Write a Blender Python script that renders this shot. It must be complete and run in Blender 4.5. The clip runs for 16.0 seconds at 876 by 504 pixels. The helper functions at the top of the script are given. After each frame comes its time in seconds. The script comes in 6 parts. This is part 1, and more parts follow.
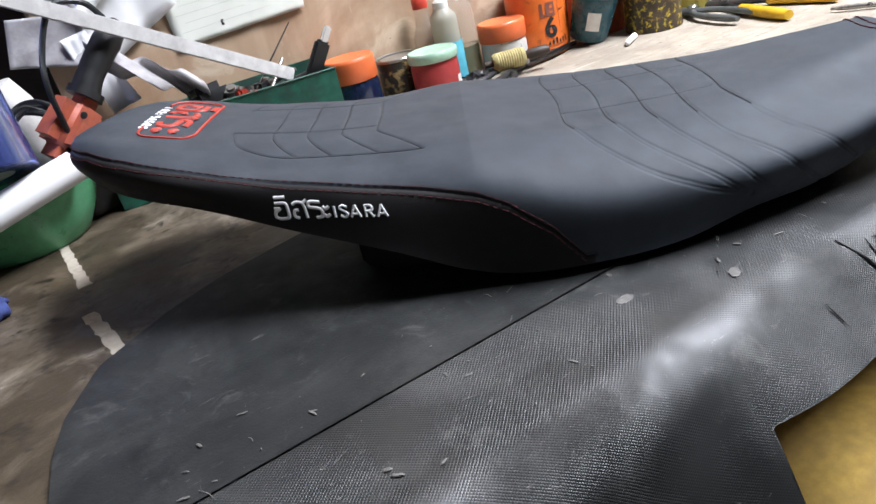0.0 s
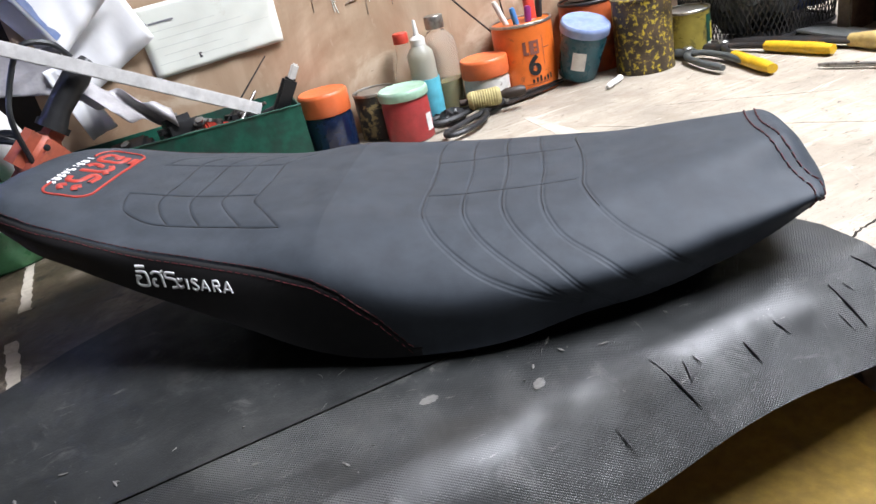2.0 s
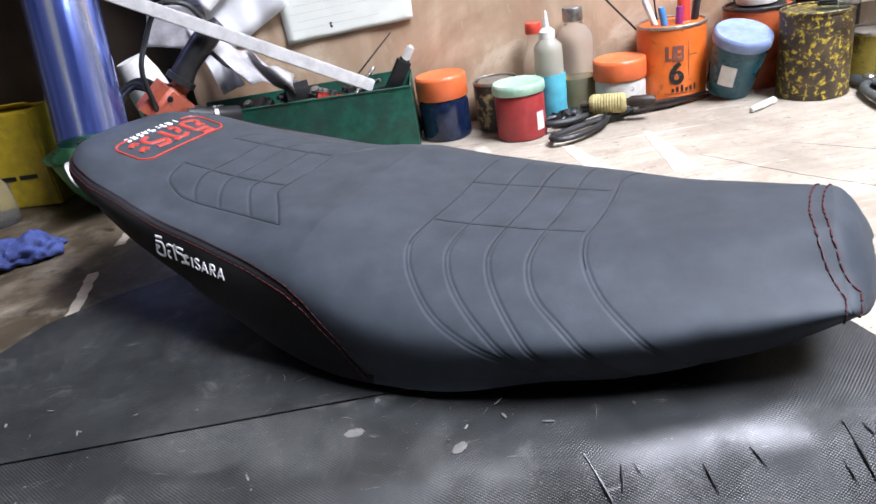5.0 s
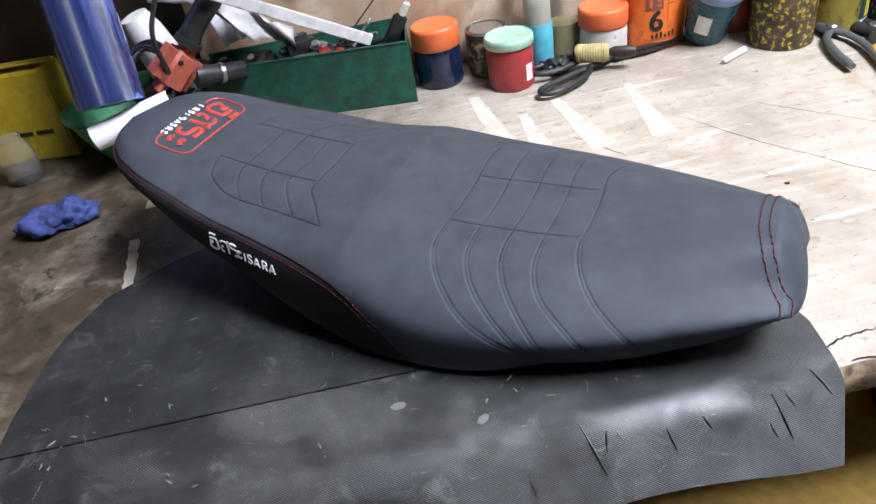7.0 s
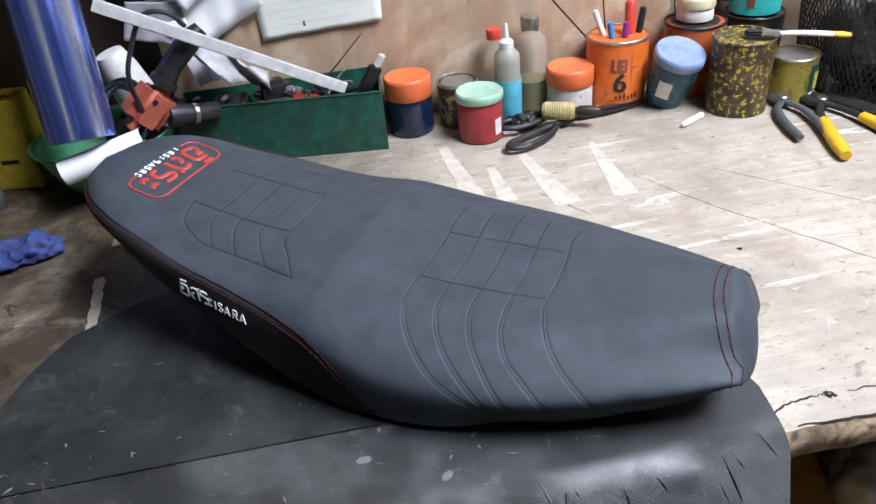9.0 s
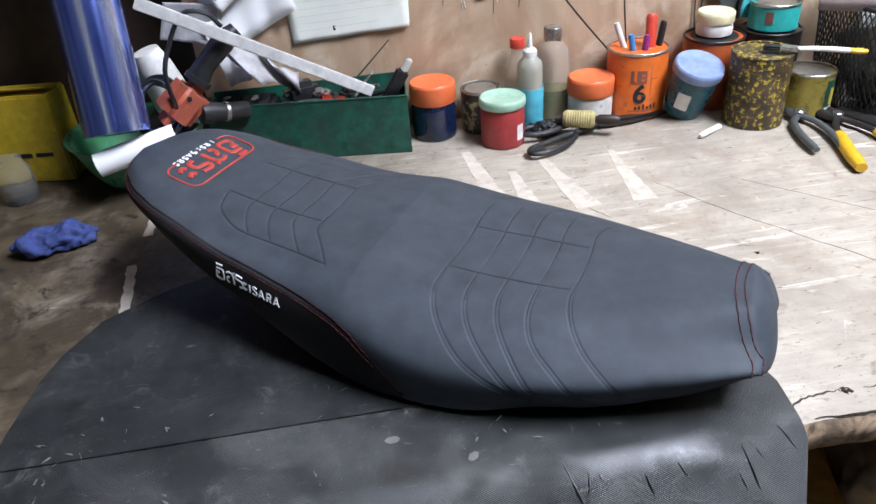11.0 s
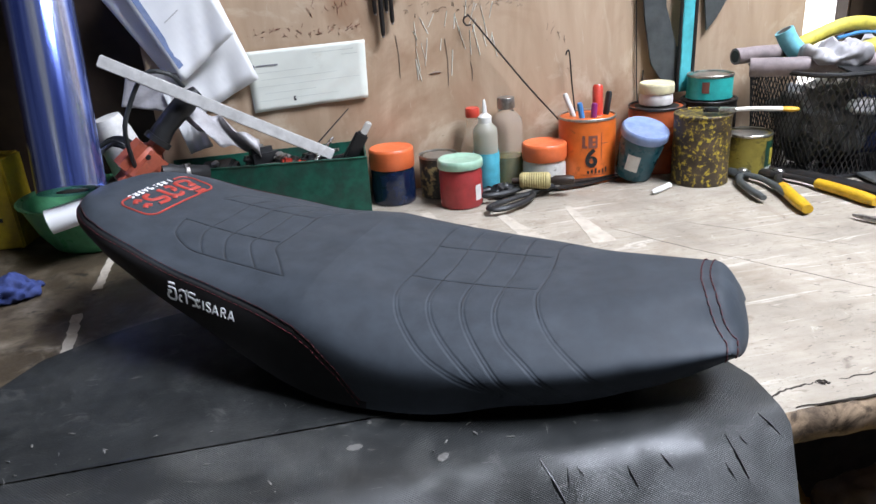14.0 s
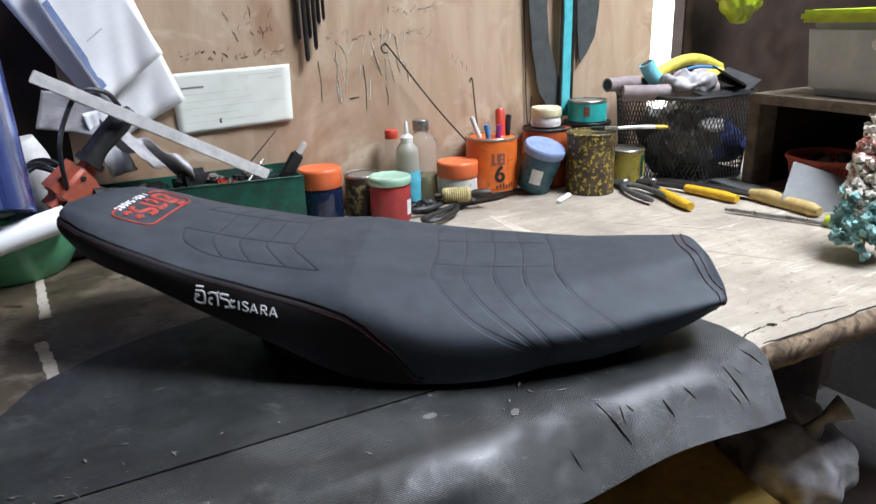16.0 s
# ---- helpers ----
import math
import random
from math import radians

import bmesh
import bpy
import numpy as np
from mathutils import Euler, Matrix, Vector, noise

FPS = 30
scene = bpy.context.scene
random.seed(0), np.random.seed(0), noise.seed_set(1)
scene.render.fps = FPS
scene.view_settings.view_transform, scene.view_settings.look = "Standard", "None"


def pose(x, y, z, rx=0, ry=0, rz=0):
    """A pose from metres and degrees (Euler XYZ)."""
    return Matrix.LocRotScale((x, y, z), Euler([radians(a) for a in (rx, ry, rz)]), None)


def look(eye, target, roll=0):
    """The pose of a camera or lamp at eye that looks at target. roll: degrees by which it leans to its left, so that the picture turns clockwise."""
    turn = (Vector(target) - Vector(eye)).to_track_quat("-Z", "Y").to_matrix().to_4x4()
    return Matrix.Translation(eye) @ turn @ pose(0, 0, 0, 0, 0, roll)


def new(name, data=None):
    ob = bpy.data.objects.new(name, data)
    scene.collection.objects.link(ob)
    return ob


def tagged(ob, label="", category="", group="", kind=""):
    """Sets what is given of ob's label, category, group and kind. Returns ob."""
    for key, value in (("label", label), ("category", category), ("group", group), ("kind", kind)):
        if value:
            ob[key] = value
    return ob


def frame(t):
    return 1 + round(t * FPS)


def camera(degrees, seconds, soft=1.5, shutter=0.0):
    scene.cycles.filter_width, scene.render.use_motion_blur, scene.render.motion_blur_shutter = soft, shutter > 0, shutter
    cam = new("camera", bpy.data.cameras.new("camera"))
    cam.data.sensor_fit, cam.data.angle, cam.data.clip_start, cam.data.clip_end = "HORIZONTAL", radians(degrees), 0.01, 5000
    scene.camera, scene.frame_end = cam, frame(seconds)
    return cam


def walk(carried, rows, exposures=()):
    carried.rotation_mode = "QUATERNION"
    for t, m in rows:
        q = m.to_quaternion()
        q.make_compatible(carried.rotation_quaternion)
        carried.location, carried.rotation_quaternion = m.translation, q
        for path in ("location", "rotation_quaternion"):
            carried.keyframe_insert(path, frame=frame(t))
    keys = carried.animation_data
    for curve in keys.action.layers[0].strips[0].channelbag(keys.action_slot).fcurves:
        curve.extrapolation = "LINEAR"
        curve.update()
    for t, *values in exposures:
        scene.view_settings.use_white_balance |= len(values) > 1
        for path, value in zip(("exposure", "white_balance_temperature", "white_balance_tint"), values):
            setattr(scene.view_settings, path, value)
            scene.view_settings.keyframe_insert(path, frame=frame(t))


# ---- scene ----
cam = camera(63.8, 16.0)
PATH = [
    (0, (-0.004, 0.038, 0.244), (0.792, 1.656, -0.622), -13.9),
    (0.5, (0.05, 0.009, 0.253), (0.789, 1.66, -0.6), -12.9),
    (1, (0.104, -0.006, 0.254), (0.752, 1.677, -0.61), -13.9),
    (1.5, (0.133, -0.022, 0.265), (0.767, 1.667, -0.6), -13.2),
    (2, (0.16, -0.032, 0.277), (0.748, 1.679, -0.577), -12.9),
    (2.5, (0.164, -0.045, 0.287), (0.7, 1.689, -0.554), -12.7),
    (3, (0.163, -0.046, 0.291), (0.638, 1.718, -0.523), -11.5),
    (3.5, (0.186, -0.041, 0.288), (0.63, 1.722, -0.544), -9.9),
    (4, (0.236, -0.026, 0.285), (0.564, 1.749, -0.577), -9.1),
    (4.5, (0.282, -0.002, 0.282), (0.473, 1.767, -0.631), -8.1),
    (5, (0.316, -0.032, 0.285), (0.358, 1.775, -0.57), -9.6),
    (5.2, (0.32, -0.047, 0.307), (0.341, 1.72, -0.629), -10.6),
    (7.3, (0.295, -0.063, 0.439), (0.373, 1.545, -0.748), -10.6),
    (7.5, (0.298, -0.06, 0.446), (0.418, 1.554, -0.73), -10.1),
    (8, (0.3, -0.062, 0.451), (0.462, 1.556, -0.714), -9.8),
    (8.5, (0.298, -0.063, 0.457), (0.488, 1.563, -0.691), -8.5),
    (9, (0.29, -0.063, 0.458), (0.469, 1.58, -0.669), -6.2),
    (9.5, (0.286, -0.062, 0.461), (0.445, 1.583, -0.666), -5.0),
    (11.8, (0.256, -0.102, 0.424), (0.454, 1.612, -0.587), -4.4),
    (12, (0.256, -0.1, 0.412), (0.471, 1.626, -0.575), -4.2),
    (12.5, (0.253, -0.108, 0.393), (0.51, 1.645, -0.535), -4.0),
    (13, (0.248, -0.114, 0.372), (0.509, 1.67, -0.495), -4.3),
    (13.5, (0.248, -0.115, 0.357), (0.532, 1.689, -0.46), -4.1),
    (14, (0.246, -0.132, 0.34), (0.583, 1.695, -0.402), -4.1),
    (14.5, (0.218, -0.158, 0.327), (0.638, 1.671, -0.365), -2.6),
    (15, (0.158, -0.151, 0.32), (0.777, 1.63, -0.348), -2.0),
    (15.5, (0.082, -0.142, 0.326), (0.851, 1.587, -0.321), -1.6),
    (16, (0.03, -0.131, 0.319), (0.905, 1.548, -0.326), -1.9),
]
walk(cam, [(t, look(eye, target, roll)) for t, eye, target, roll in PATH],
     exposures=[(0.0, 0.42, 6650, 13), (0.5, 0.54, 6650, 13), (1.0, 0.44, 6700, 13), (2.0, 0.36, 6700, 13), (3.5, 0.24, 6700, 14), (4.4, 0.38, 6550, 15), (5.0, 0.48, 6450, 16), (7.5, 0.22, 6400, 15), (8.5, 0.12, 6300, 14),
                (9.5, 0.06, 6250, 14), (12.0, 0.04, 6250, 14), (14.5, -0.03, 6350, 12), (16.0, -0.02, 6400, 11)])

# ---- light ----
world = bpy.data.worlds.new("world")
scene.world = world
world.use_nodes = True
wn = world.node_tree.nodes
sky = wn.new("ShaderNodeTexSky")
sky.sky_type, sky.sun_disc = "NISHITA", False
sky.sun_elevation, sky.sun_rotation = radians(50), radians(120)
world.node_tree.links.new(sky.outputs[0], wn["Background"].inputs[0])
wn["Background"].inputs[1].default_value = 0.004


def area_lamp(name, m, sx, sy, watts, colour):
    d = bpy.data.lights.new(name, "AREA")
    d.shape, d.size, d.size_y, d.energy, d.color = "RECTANGLE", sx, sy, watts, colour
    o = new(name, d)
    o.matrix_world = m
    return o


# daylight by an assumed, unseen skylight over the bench and the open shop front
area_lamp("skylight_daylight", pose(1.50, -0.12, 2.175), 0.95, 1.15, 178, (0.835, 0.895, 1.0))
area_lamp("open_door_daylight", look((1.25, -2.5, 0.35), (0.3, 0.9, 0.2)), 0.28, 1.9, 0.9, (0.88, 0.93, 1.0))
area_lamp("shop_window_daylight", look((-0.55, -2.5, 1.15), (0.2, 0.9, 0.2)), 0.25, 1.2, 0.2, (0.88, 0.93, 1.0))

# ---- materials ----


def ramp(nt, fac, stops):
    r = nt.nodes.new("ShaderNodeValToRGB")
    el = r.color_ramp.elements
    while len(el) < len(stops):
        el.new(0.5)
    for e, (p, c) in zip(el, stops):
        e.position, e.color = p, (*c, 1)
    nt.links.new(fac, r.inputs[0])
    return r.outputs[0]


def noise_tex(nt, vec, scale, detail=4.0, rough=0.6, distort=0.0):
    n = nt.nodes.new("ShaderNodeTexNoise")
    n.inputs["Scale"].default_value, n.inputs["Detail"].default_value = scale, detail
    n.inputs["Roughness"].default_value, n.inputs["Distortion"].default_value = rough, distort
    nt.links.new(vec, n.inputs["Vector"])
    return n.outputs["Fac"]


def coords(nt, scale=(1, 1, 1), rot=(0, 0, 0)):
    c, m = nt.nodes.new("ShaderNodeTexCoord"), nt.nodes.new("ShaderNodeMapping")
    m.inputs["Scale"].default_value, m.inputs["Rotation"].default_value = scale, rot
    nt.links.new(c.outputs["Object"], m.inputs["Vector"])
    return m.outputs[0]


def mix(nt, fac, a, b, mode="MIX"):
    m = nt.nodes.new("ShaderNodeMix")
    m.data_type, m.blend_type = "RGBA", mode
    for sock, v in ((m.inputs[0], fac), (m.inputs[6], a), (m.inputs[7], b)):
        if isinstance(v, (int, float)):
            sock.default_value = v
        elif isinstance(v, tuple):
            sock.default_value = (*v, 1)
        else:
            nt.links.new(v, sock)
    return m.outputs[2]


def blank(name):
    m = bpy.data.materials.new(name)
    m.use_nodes = True
    return m, m.node_tree, m.node_tree.nodes["Principled BSDF"]


def bump(nt, bs, height, strength, dist=0.001):
    b = nt.nodes.new("ShaderNodeBump")
    b.inputs["Strength"].default_value, b.inputs["Distance"].default_value = strength, dist
    nt.links.new(height, b.inputs["Height"])
    nt.links.new(b.outputs[0], bs.inputs["Normal"])


def surface(name, colour, rough=0.5, metal=0.0, dirt=None, dirt_scale=40.0, dirt_at=(0.5, 0.7), grain=0.12, grain_scale=60.0, relief=0.15,
            relief_scale=400.0, spec=0.5, coat=0.0, rough_var=0.12):
    """A painted, moulded or worn surface: a base colour with grain, dirt patches, uneven gloss and fine relief."""
    m, nt, bs = blank(name)
    v = coords(nt)
    dark = tuple(c * (1 - grain * 2) for c in colour)
    light = tuple(min(1, c * (1 + grain)) for c in colour)
    col = ramp(nt, noise_tex(nt, v, grain_scale, 5), [(0.3, dark), (0.7, light)])
    if dirt:
        f = ramp(nt, noise_tex(nt, v, dirt_scale, 8, 0.7, 0.4), [(dirt_at[0], (0, 0, 0)), (dirt_at[1], (1, 1, 1))])
        col = mix(nt, f, col, dirt)
    nt.links.new(col, bs.inputs["Base Color"])
    r = ramp(nt, noise_tex(nt, v, grain_scale * 0.7, 4), [(0.3, (max(0.02, rough - rough_var),) * 3), (0.7, (min(1, rough + rough_var),) * 3)])
    nt.links.new(r, bs.inputs["Roughness"])
    bs.inputs["Metallic"].default_value = metal
    bs.inputs["Specular IOR Level"].default_value = spec
    bs.inputs["Coat Weight"].default_value = coat
    if relief:
        bump(nt, bs, noise_tex(nt, v, relief_scale, 3), relief, 0.001)
    return m


def glassy(name, colour, rough=0.05, ior=1.45, weight=1.0):
    m, nt, bs = blank(name)
    bs.inputs["Base Color"].default_value = (*colour, 1)
    bs.inputs["Roughness"].default_value, bs.inputs["IOR"].default_value = rough, ior
    bs.inputs["Transmission Weight"].default_value = weight
    return m


def bench_material():
    m, nt, bs = blank("worn_plywood")
    v = coords(nt)
    vg = coords(nt, (1.0, 9.0, 1.0), (0, 0, radians(-8)))
    vs = coords(nt, (1.0, 2.4, 1.0), (0, 0, radians(-20)))
    col = ramp(nt, noise_tex(nt, vg, 8, 7, 0.65, 0.4), [(0.25, (0.31, 0.262, 0.198)), (0.5, (0.40, 0.350, 0.280)), (0.75, (0.47, 0.42, 0.345))])
    col = mix(nt, ramp(nt, noise_tex(nt, v, 5.0, 8, 0.7, 0.3), [(0.42, (0, 0, 0)), (0.66, (0.85, 0.85, 0.85))]), col, (0.24, 0.205, 0.16))
    col = mix(nt, ramp(nt, noise_tex(nt, vg, 6, 6, 0.6, 1.2), [(0.60, (0, 0, 0)), (0.66, (0.8, 0.8, 0.8))]), col, (0.60, 0.55, 0.47))
    col = mix(nt, ramp(nt, noise_tex(nt, vs, 26, 7, 0.72, 0.7), [(0.595, (0, 0, 0)), (0.66, (0.75, 0.75, 0.75))]), col, (0.15, 0.125, 0.095))
    col = mix(nt, ramp(nt, noise_tex(nt, vs, 75, 5, 0.65, 0.5), [(0.64, (0, 0, 0)), (0.68, (1, 1, 1))]), col, (0.075, 0.062, 0.048))
    col = mix(nt, ramp(nt, noise_tex(nt, v, 190, 3, 0.6), [(0.66, (0, 0, 0)), (0.72, (0.8, 0.8, 0.8))]), col, (0.12, 0.10, 0.08))
    vd = coords(nt, (1.0, 3.2, 1.0), (0, 0, radians(12)))
    for vec, scale, lo, hi, k, tone in ((v, 11, 0.52, 0.64, 0.55, (0.27, 0.215, 0.155)), (vd, 48, 0.60, 0.65, 0.75, (0.20, 0.165, 0.12)), (vd, 120, 0.62, 0.67, 0.8, (0.13, 0.105, 0.078)),
                                        (v, 34, 0.64, 0.69, 0.7, (0.58, 0.53, 0.45)), (v, 300, 0.62, 0.70, 0.5, (0.19, 0.16, 0.12))):
        col = mix(nt, ramp(nt, noise_tex(nt, vec, scale, 7, 0.72, 0.8), [(lo, (0, 0, 0)), (hi, (k, k, k))]), col, tone)
    # the left end of the bench: oil soaking and shade painted in together
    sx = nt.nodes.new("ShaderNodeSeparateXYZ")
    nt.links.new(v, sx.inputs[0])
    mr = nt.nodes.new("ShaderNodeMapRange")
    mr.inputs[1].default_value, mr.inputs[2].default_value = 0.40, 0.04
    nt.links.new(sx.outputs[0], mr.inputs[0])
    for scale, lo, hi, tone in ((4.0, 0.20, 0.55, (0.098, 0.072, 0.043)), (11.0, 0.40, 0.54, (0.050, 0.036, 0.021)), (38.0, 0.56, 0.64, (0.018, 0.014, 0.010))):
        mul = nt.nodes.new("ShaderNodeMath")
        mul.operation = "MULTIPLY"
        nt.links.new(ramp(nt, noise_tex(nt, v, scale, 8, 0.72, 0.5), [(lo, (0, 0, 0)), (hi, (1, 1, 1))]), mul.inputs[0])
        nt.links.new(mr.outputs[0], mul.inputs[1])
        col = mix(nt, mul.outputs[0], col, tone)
    nt.links.new(col, bs.inputs["Base Color"])
    nt.links.new(ramp(nt, noise_tex(nt, v, 20, 5), [(0.3, (0.45,) * 3), (0.7, (0.72,) * 3)]), bs.inputs["Roughness"])
    bump(nt, bs, noise_tex(nt, vs, 40, 8, 0.75), 0.6, 0.002)
    return m


def wall_material():
    m, nt, bs = blank("stained_plywood_wall")
    v = coords(nt)
    vg = coords(nt, (5.0, 1.0, 0.9))
    col = ramp(nt, noise_tex(nt, vg, 4, 6, 0.6, 0.6), [(0.3, (0.40, 0.275, 0.175)), (0.7, (0.54, 0.40, 0.275))])
    col = mix(nt, ramp(nt, noise_tex(nt, v, 5.5, 6, 0.6, 0.6), [(0.46, (0, 0, 0)), (0.66, (0.9, 0.9, 0.9))]), col, (0.315, 0.185, 0.105))
    col = mix(nt, ramp(nt, noise_tex(nt, v, 7.5, 6, 0.62, 0.9), [(0.58, (0, 0, 0)), (0.68, (0.85, 0.85, 0.85))]), col, (0.60, 0.49, 0.36))
    col = mix(nt, ramp(nt, noise_tex(nt, coords(nt, (1.0, 1.0, 0.25)), 30, 6, 0.7, 1.2), [(0.62, (0, 0, 0)), (0.70, (0.7, 0.7, 0.7))]), col, (0.60, 0.50, 0.39))
    col = mix(nt, ramp(nt, noise_tex(nt, v, 60, 6, 0.7, 0.6), [(0.66, (0, 0, 0)), (0.71, (0.8, 0.8, 0.8))]), col, (0.20, 0.125, 0.08))
    nt.links.new(col, bs.inputs["Base Color"])
    bs.inputs["Roughness"].default_value = 0.55
    bump(nt, bs, noise_tex(nt, vg, 30, 6), 0.3, 0.001)
    return m


def mat_material(name, smooth):
    """Black rubber sheet; smooth where it is worn flat, pyramid-embossed elsewhere; dusty, scuffed and smeared."""
    m, nt, bs = blank(name)
    v = coords(nt)
    col = ramp(nt, noise_tex(nt, v, 14, 6, 0.65), [(0.3, (0.010, 0.011, 0.011)), (0.7, (0.027, 0.029, 0.029))])
    for vec, scale, lo, hi, k, tone in ((v, 9, 0.50, 0.80, 0.6, (0.115, 0.115, 0.108)), (v, 27, 0.58, 0.74, 0.6, (0.16, 0.158, 0.148)),
                                        (coords(nt, (1, 6, 1), (0, 0, 0.5)), 45, 0.64, 0.70, 0.65, (0.20, 0.19, 0.175)), (coords(nt, (7, 1, 1), (0, 0, 0.25)), 38, 0.66, 0.71, 0.55, (0.17, 0.165, 0.155)),
                                        (v, 260, 0.66, 0.71, 0.7, (0.22, 0.21, 0.19)), (v, 90, 0.69, 0.73, 0.8, (0.28, 0.27, 0.25)), (v, 17, 0.66, 0.73, 0.85, (0.010, 0.011, 0.011))):
        # pale marks kept dimmer on the smooth sheet, painting in its shade
        k *= 0.6 if smooth and tone[0] > 0.1 else 1.0
        f = ramp(nt, noise_tex(nt, vec, scale, 7, 0.7, 0.7), [(lo, (0, 0, 0)), (hi, (k, k, k))])
        col = mix(nt, f, col, tone)
    nt.links.new(col, bs.inputs["Base Color"])
    lo = 0.48 if smooth else 0.34
    bs.inputs["Specular IOR Level"].default_value = 0.28 if smooth else 0.65
    r = ramp(nt, noise_tex(nt, v, 30, 5), [(0.3, (lo,) * 3), (0.7, (lo + 0.22,) * 3)])
    nt.links.new(r, bs.inputs["Roughness"])
    if smooth:
        bump(nt, bs, noise_tex(nt, v, 500, 3), 0.25, 0.001)
    else:
        # small pyramids in diagonal rows, followed over the bend by y + z
        sep = nt.nodes.new("ShaderNodeSeparateXYZ")
        nt.links.new(v, sep.inputs[0])

        def calc(op, x, y=None):
            n = nt.nodes.new("ShaderNodeMath")
            n.operation = op
            for sock, val in zip(n.inputs, (x, y)):
                if isinstance(val, (int, float)):
                    sock.default_value = val
                elif val is not None:
                    nt.links.new(val, sock)
            return n.outputs[0]
        q = calc("ADD", sep.outputs[1], sep.outputs[2])
        one = calc("ABSOLUTE", calc("SINE", calc("MULTIPLY", calc("ADD", sep.outputs[0], q), 1280.0)))
        two = calc("ABSOLUTE", calc("SINE", calc("MULTIPLY", calc("SUBTRACT", sep.outputs[0], q), 1280.0)))
        worn = ramp(nt, noise_tex(nt, v, 9, 4), [(0.40, (0.12, 0.12, 0.12)), (0.64, (1, 1, 1))])
        bump(nt, bs, calc("MULTIPLY", calc("MULTIPLY", one, two), worn), 0.70, 0.0008)
    return m


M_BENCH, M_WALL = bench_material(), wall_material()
M_MAT_S, M_MAT_E = mat_material("worn_rubber", True), mat_material("embossed_rubber", False)
M_DARKWOOD = surface("dark_stained_wood", (0.035, 0.02, 0.012), 0.6, grain=0.25, grain_scale=25)
M_EDGEWOOD = surface("raw_bench_edge", (0.30, 0.21, 0.13), 0.7, dirt=(0.06, 0.038, 0.022), dirt_scale=34, dirt_at=(0.48, 0.62), grain=0.25, grain_scale=30, relief=0.5, relief_scale=80)
M_SHELFWOOD = surface("grey_old_plank", (0.16, 0.125, 0.09), 0.7, dirt=(0.05, 0.04, 0.03), dirt_scale=25, grain=0.25, grain_scale=30, relief=0.4, relief_scale=90)
M_CONCRETE = surface("dark_concrete", (0.05, 0.046, 0.042), 0.8, dirt=(0.04, 0.035, 0.03), dirt_scale=6, relief=0.3, relief_scale=50)
M_ROOM = surface("grimy_plaster", (0.075, 0.068, 0.06), 0.8, dirt=(0.04, 0.035, 0.03), dirt_scale=3, relief=0.2, relief_scale=40)
M_VINYL = surface("charcoal_leatherette", (0.041, 0.0495, 0.060), 0.60, grain=0.12, grain_scale=45, relief=0.22, relief_scale=1400, spec=0.27, rough_var=0.05)
M_SIDE = surface("black_leatherette", (0.006, 0.0055, 0.006), 0.6, grain=0.10, grain_scale=120, relief=0.2, relief_scale=1400, spec=0.4, rough_var=0.05)
M_PAN = surface("black_seat_base_plastic", (0.005, 0.005, 0.005), 0.6, grain=0.1)
M_THREAD = surface("red_thread", (0.095, 0.012, 0.016), 0.7, grain=0.1)
M_TAILTHREAD = surface("brown_red_thread", (0.080, 0.017, 0.020), 0.7, grain=0.1)
M_DARKTHREAD = surface("dark_red_thread", (0.075, 0.014, 0.016), 0.7, grain=0.1)
M_RED = surface("red_print", (0.42, 0.045, 0.03), 0.5, grain=0.1)
M_WHITEP = surface("white_print", (0.85, 0.85, 0.85), 0.5, grain=0.05)
M_PAPER = surface("white_paper", (0.88, 0.88, 0.87), 0.8, grain=0.03, grain_scale=12, relief=0.1, relief_scale=200)
M_PAPERG = surface("aged_form_paper", (0.74, 0.76, 0.68), 0.8, grain=0.05, grain_scale=14, dirt=(0.50, 0.47, 0.36), dirt_scale=9, dirt_at=(0.58, 0.75))
M_INK = surface("grey_ink", (0.22, 0.22, 0.24), 0.8)
M_MAROON = surface("maroon_ink", (0.20, 0.07, 0.05), 0.8)
M_ORANGE = surface("orange_tin", (0.62, 0.13, 0.018), 0.42, dirt=(0.16, 0.05, 0.02), dirt_scale=45, dirt_at=(0.6, 0.72), grain=0.08)
M_ORANGE2 = surface("dull_orange_tin", (0.42, 0.085, 0.02), 0.5, dirt=(0.10, 0.035, 0.02), dirt_scale=35, dirt_at=(0.52, 0.68))
M_ORLID = surface("orange_plastic", (0.72, 0.15, 0.045), 0.42, grain=0.06, dirt=(0.45, 0.12, 0.06), dirt_scale=30, dirt_at=(0.6, 0.8))
M_NAVY = surface("dark_blue_ink", (0.006, 0.014, 0.042), 0.16, grain=0.2, coat=0.4)
M_REDJAR = surface("red_plastic", (0.36, 0.035, 0.035), 0.4, dirt=(0.22, 0.03, 0.03), dirt_scale=30)
M_MINT = surface("mint_plastic", (0.33, 0.52, 0.38), 0.45, dirt=(0.42, 0.50, 0.42), dirt_scale=25, dirt_at=(0.5, 0.7))
M_CYAN = surface("cyan_plastic", (0.10, 0.48, 0.60), 0.4, dirt=(0.10, 0.25, 0.28), dirt_scale=40, dirt_at=(0.6, 0.72))
M_CLEAR = glassy("clear_plastic", (0.93, 0.93, 0.91), 0.06, 1.12, 0.92)
M_MILKY = glassy("milky_plastic", (0.62, 0.60, 0.50), 0.45, weight=0.55)
M_AMBER = surface("yellowish_liquid", (0.30, 0.27, 0.10), 0.2)
M_WHITEJAR = surface("smeared_white_jar", (0.56, 0.54, 0.50), 0.45, dirt=(0.16, 0.13, 0.11), dirt_scale=85, dirt_at=(0.58, 0.66))
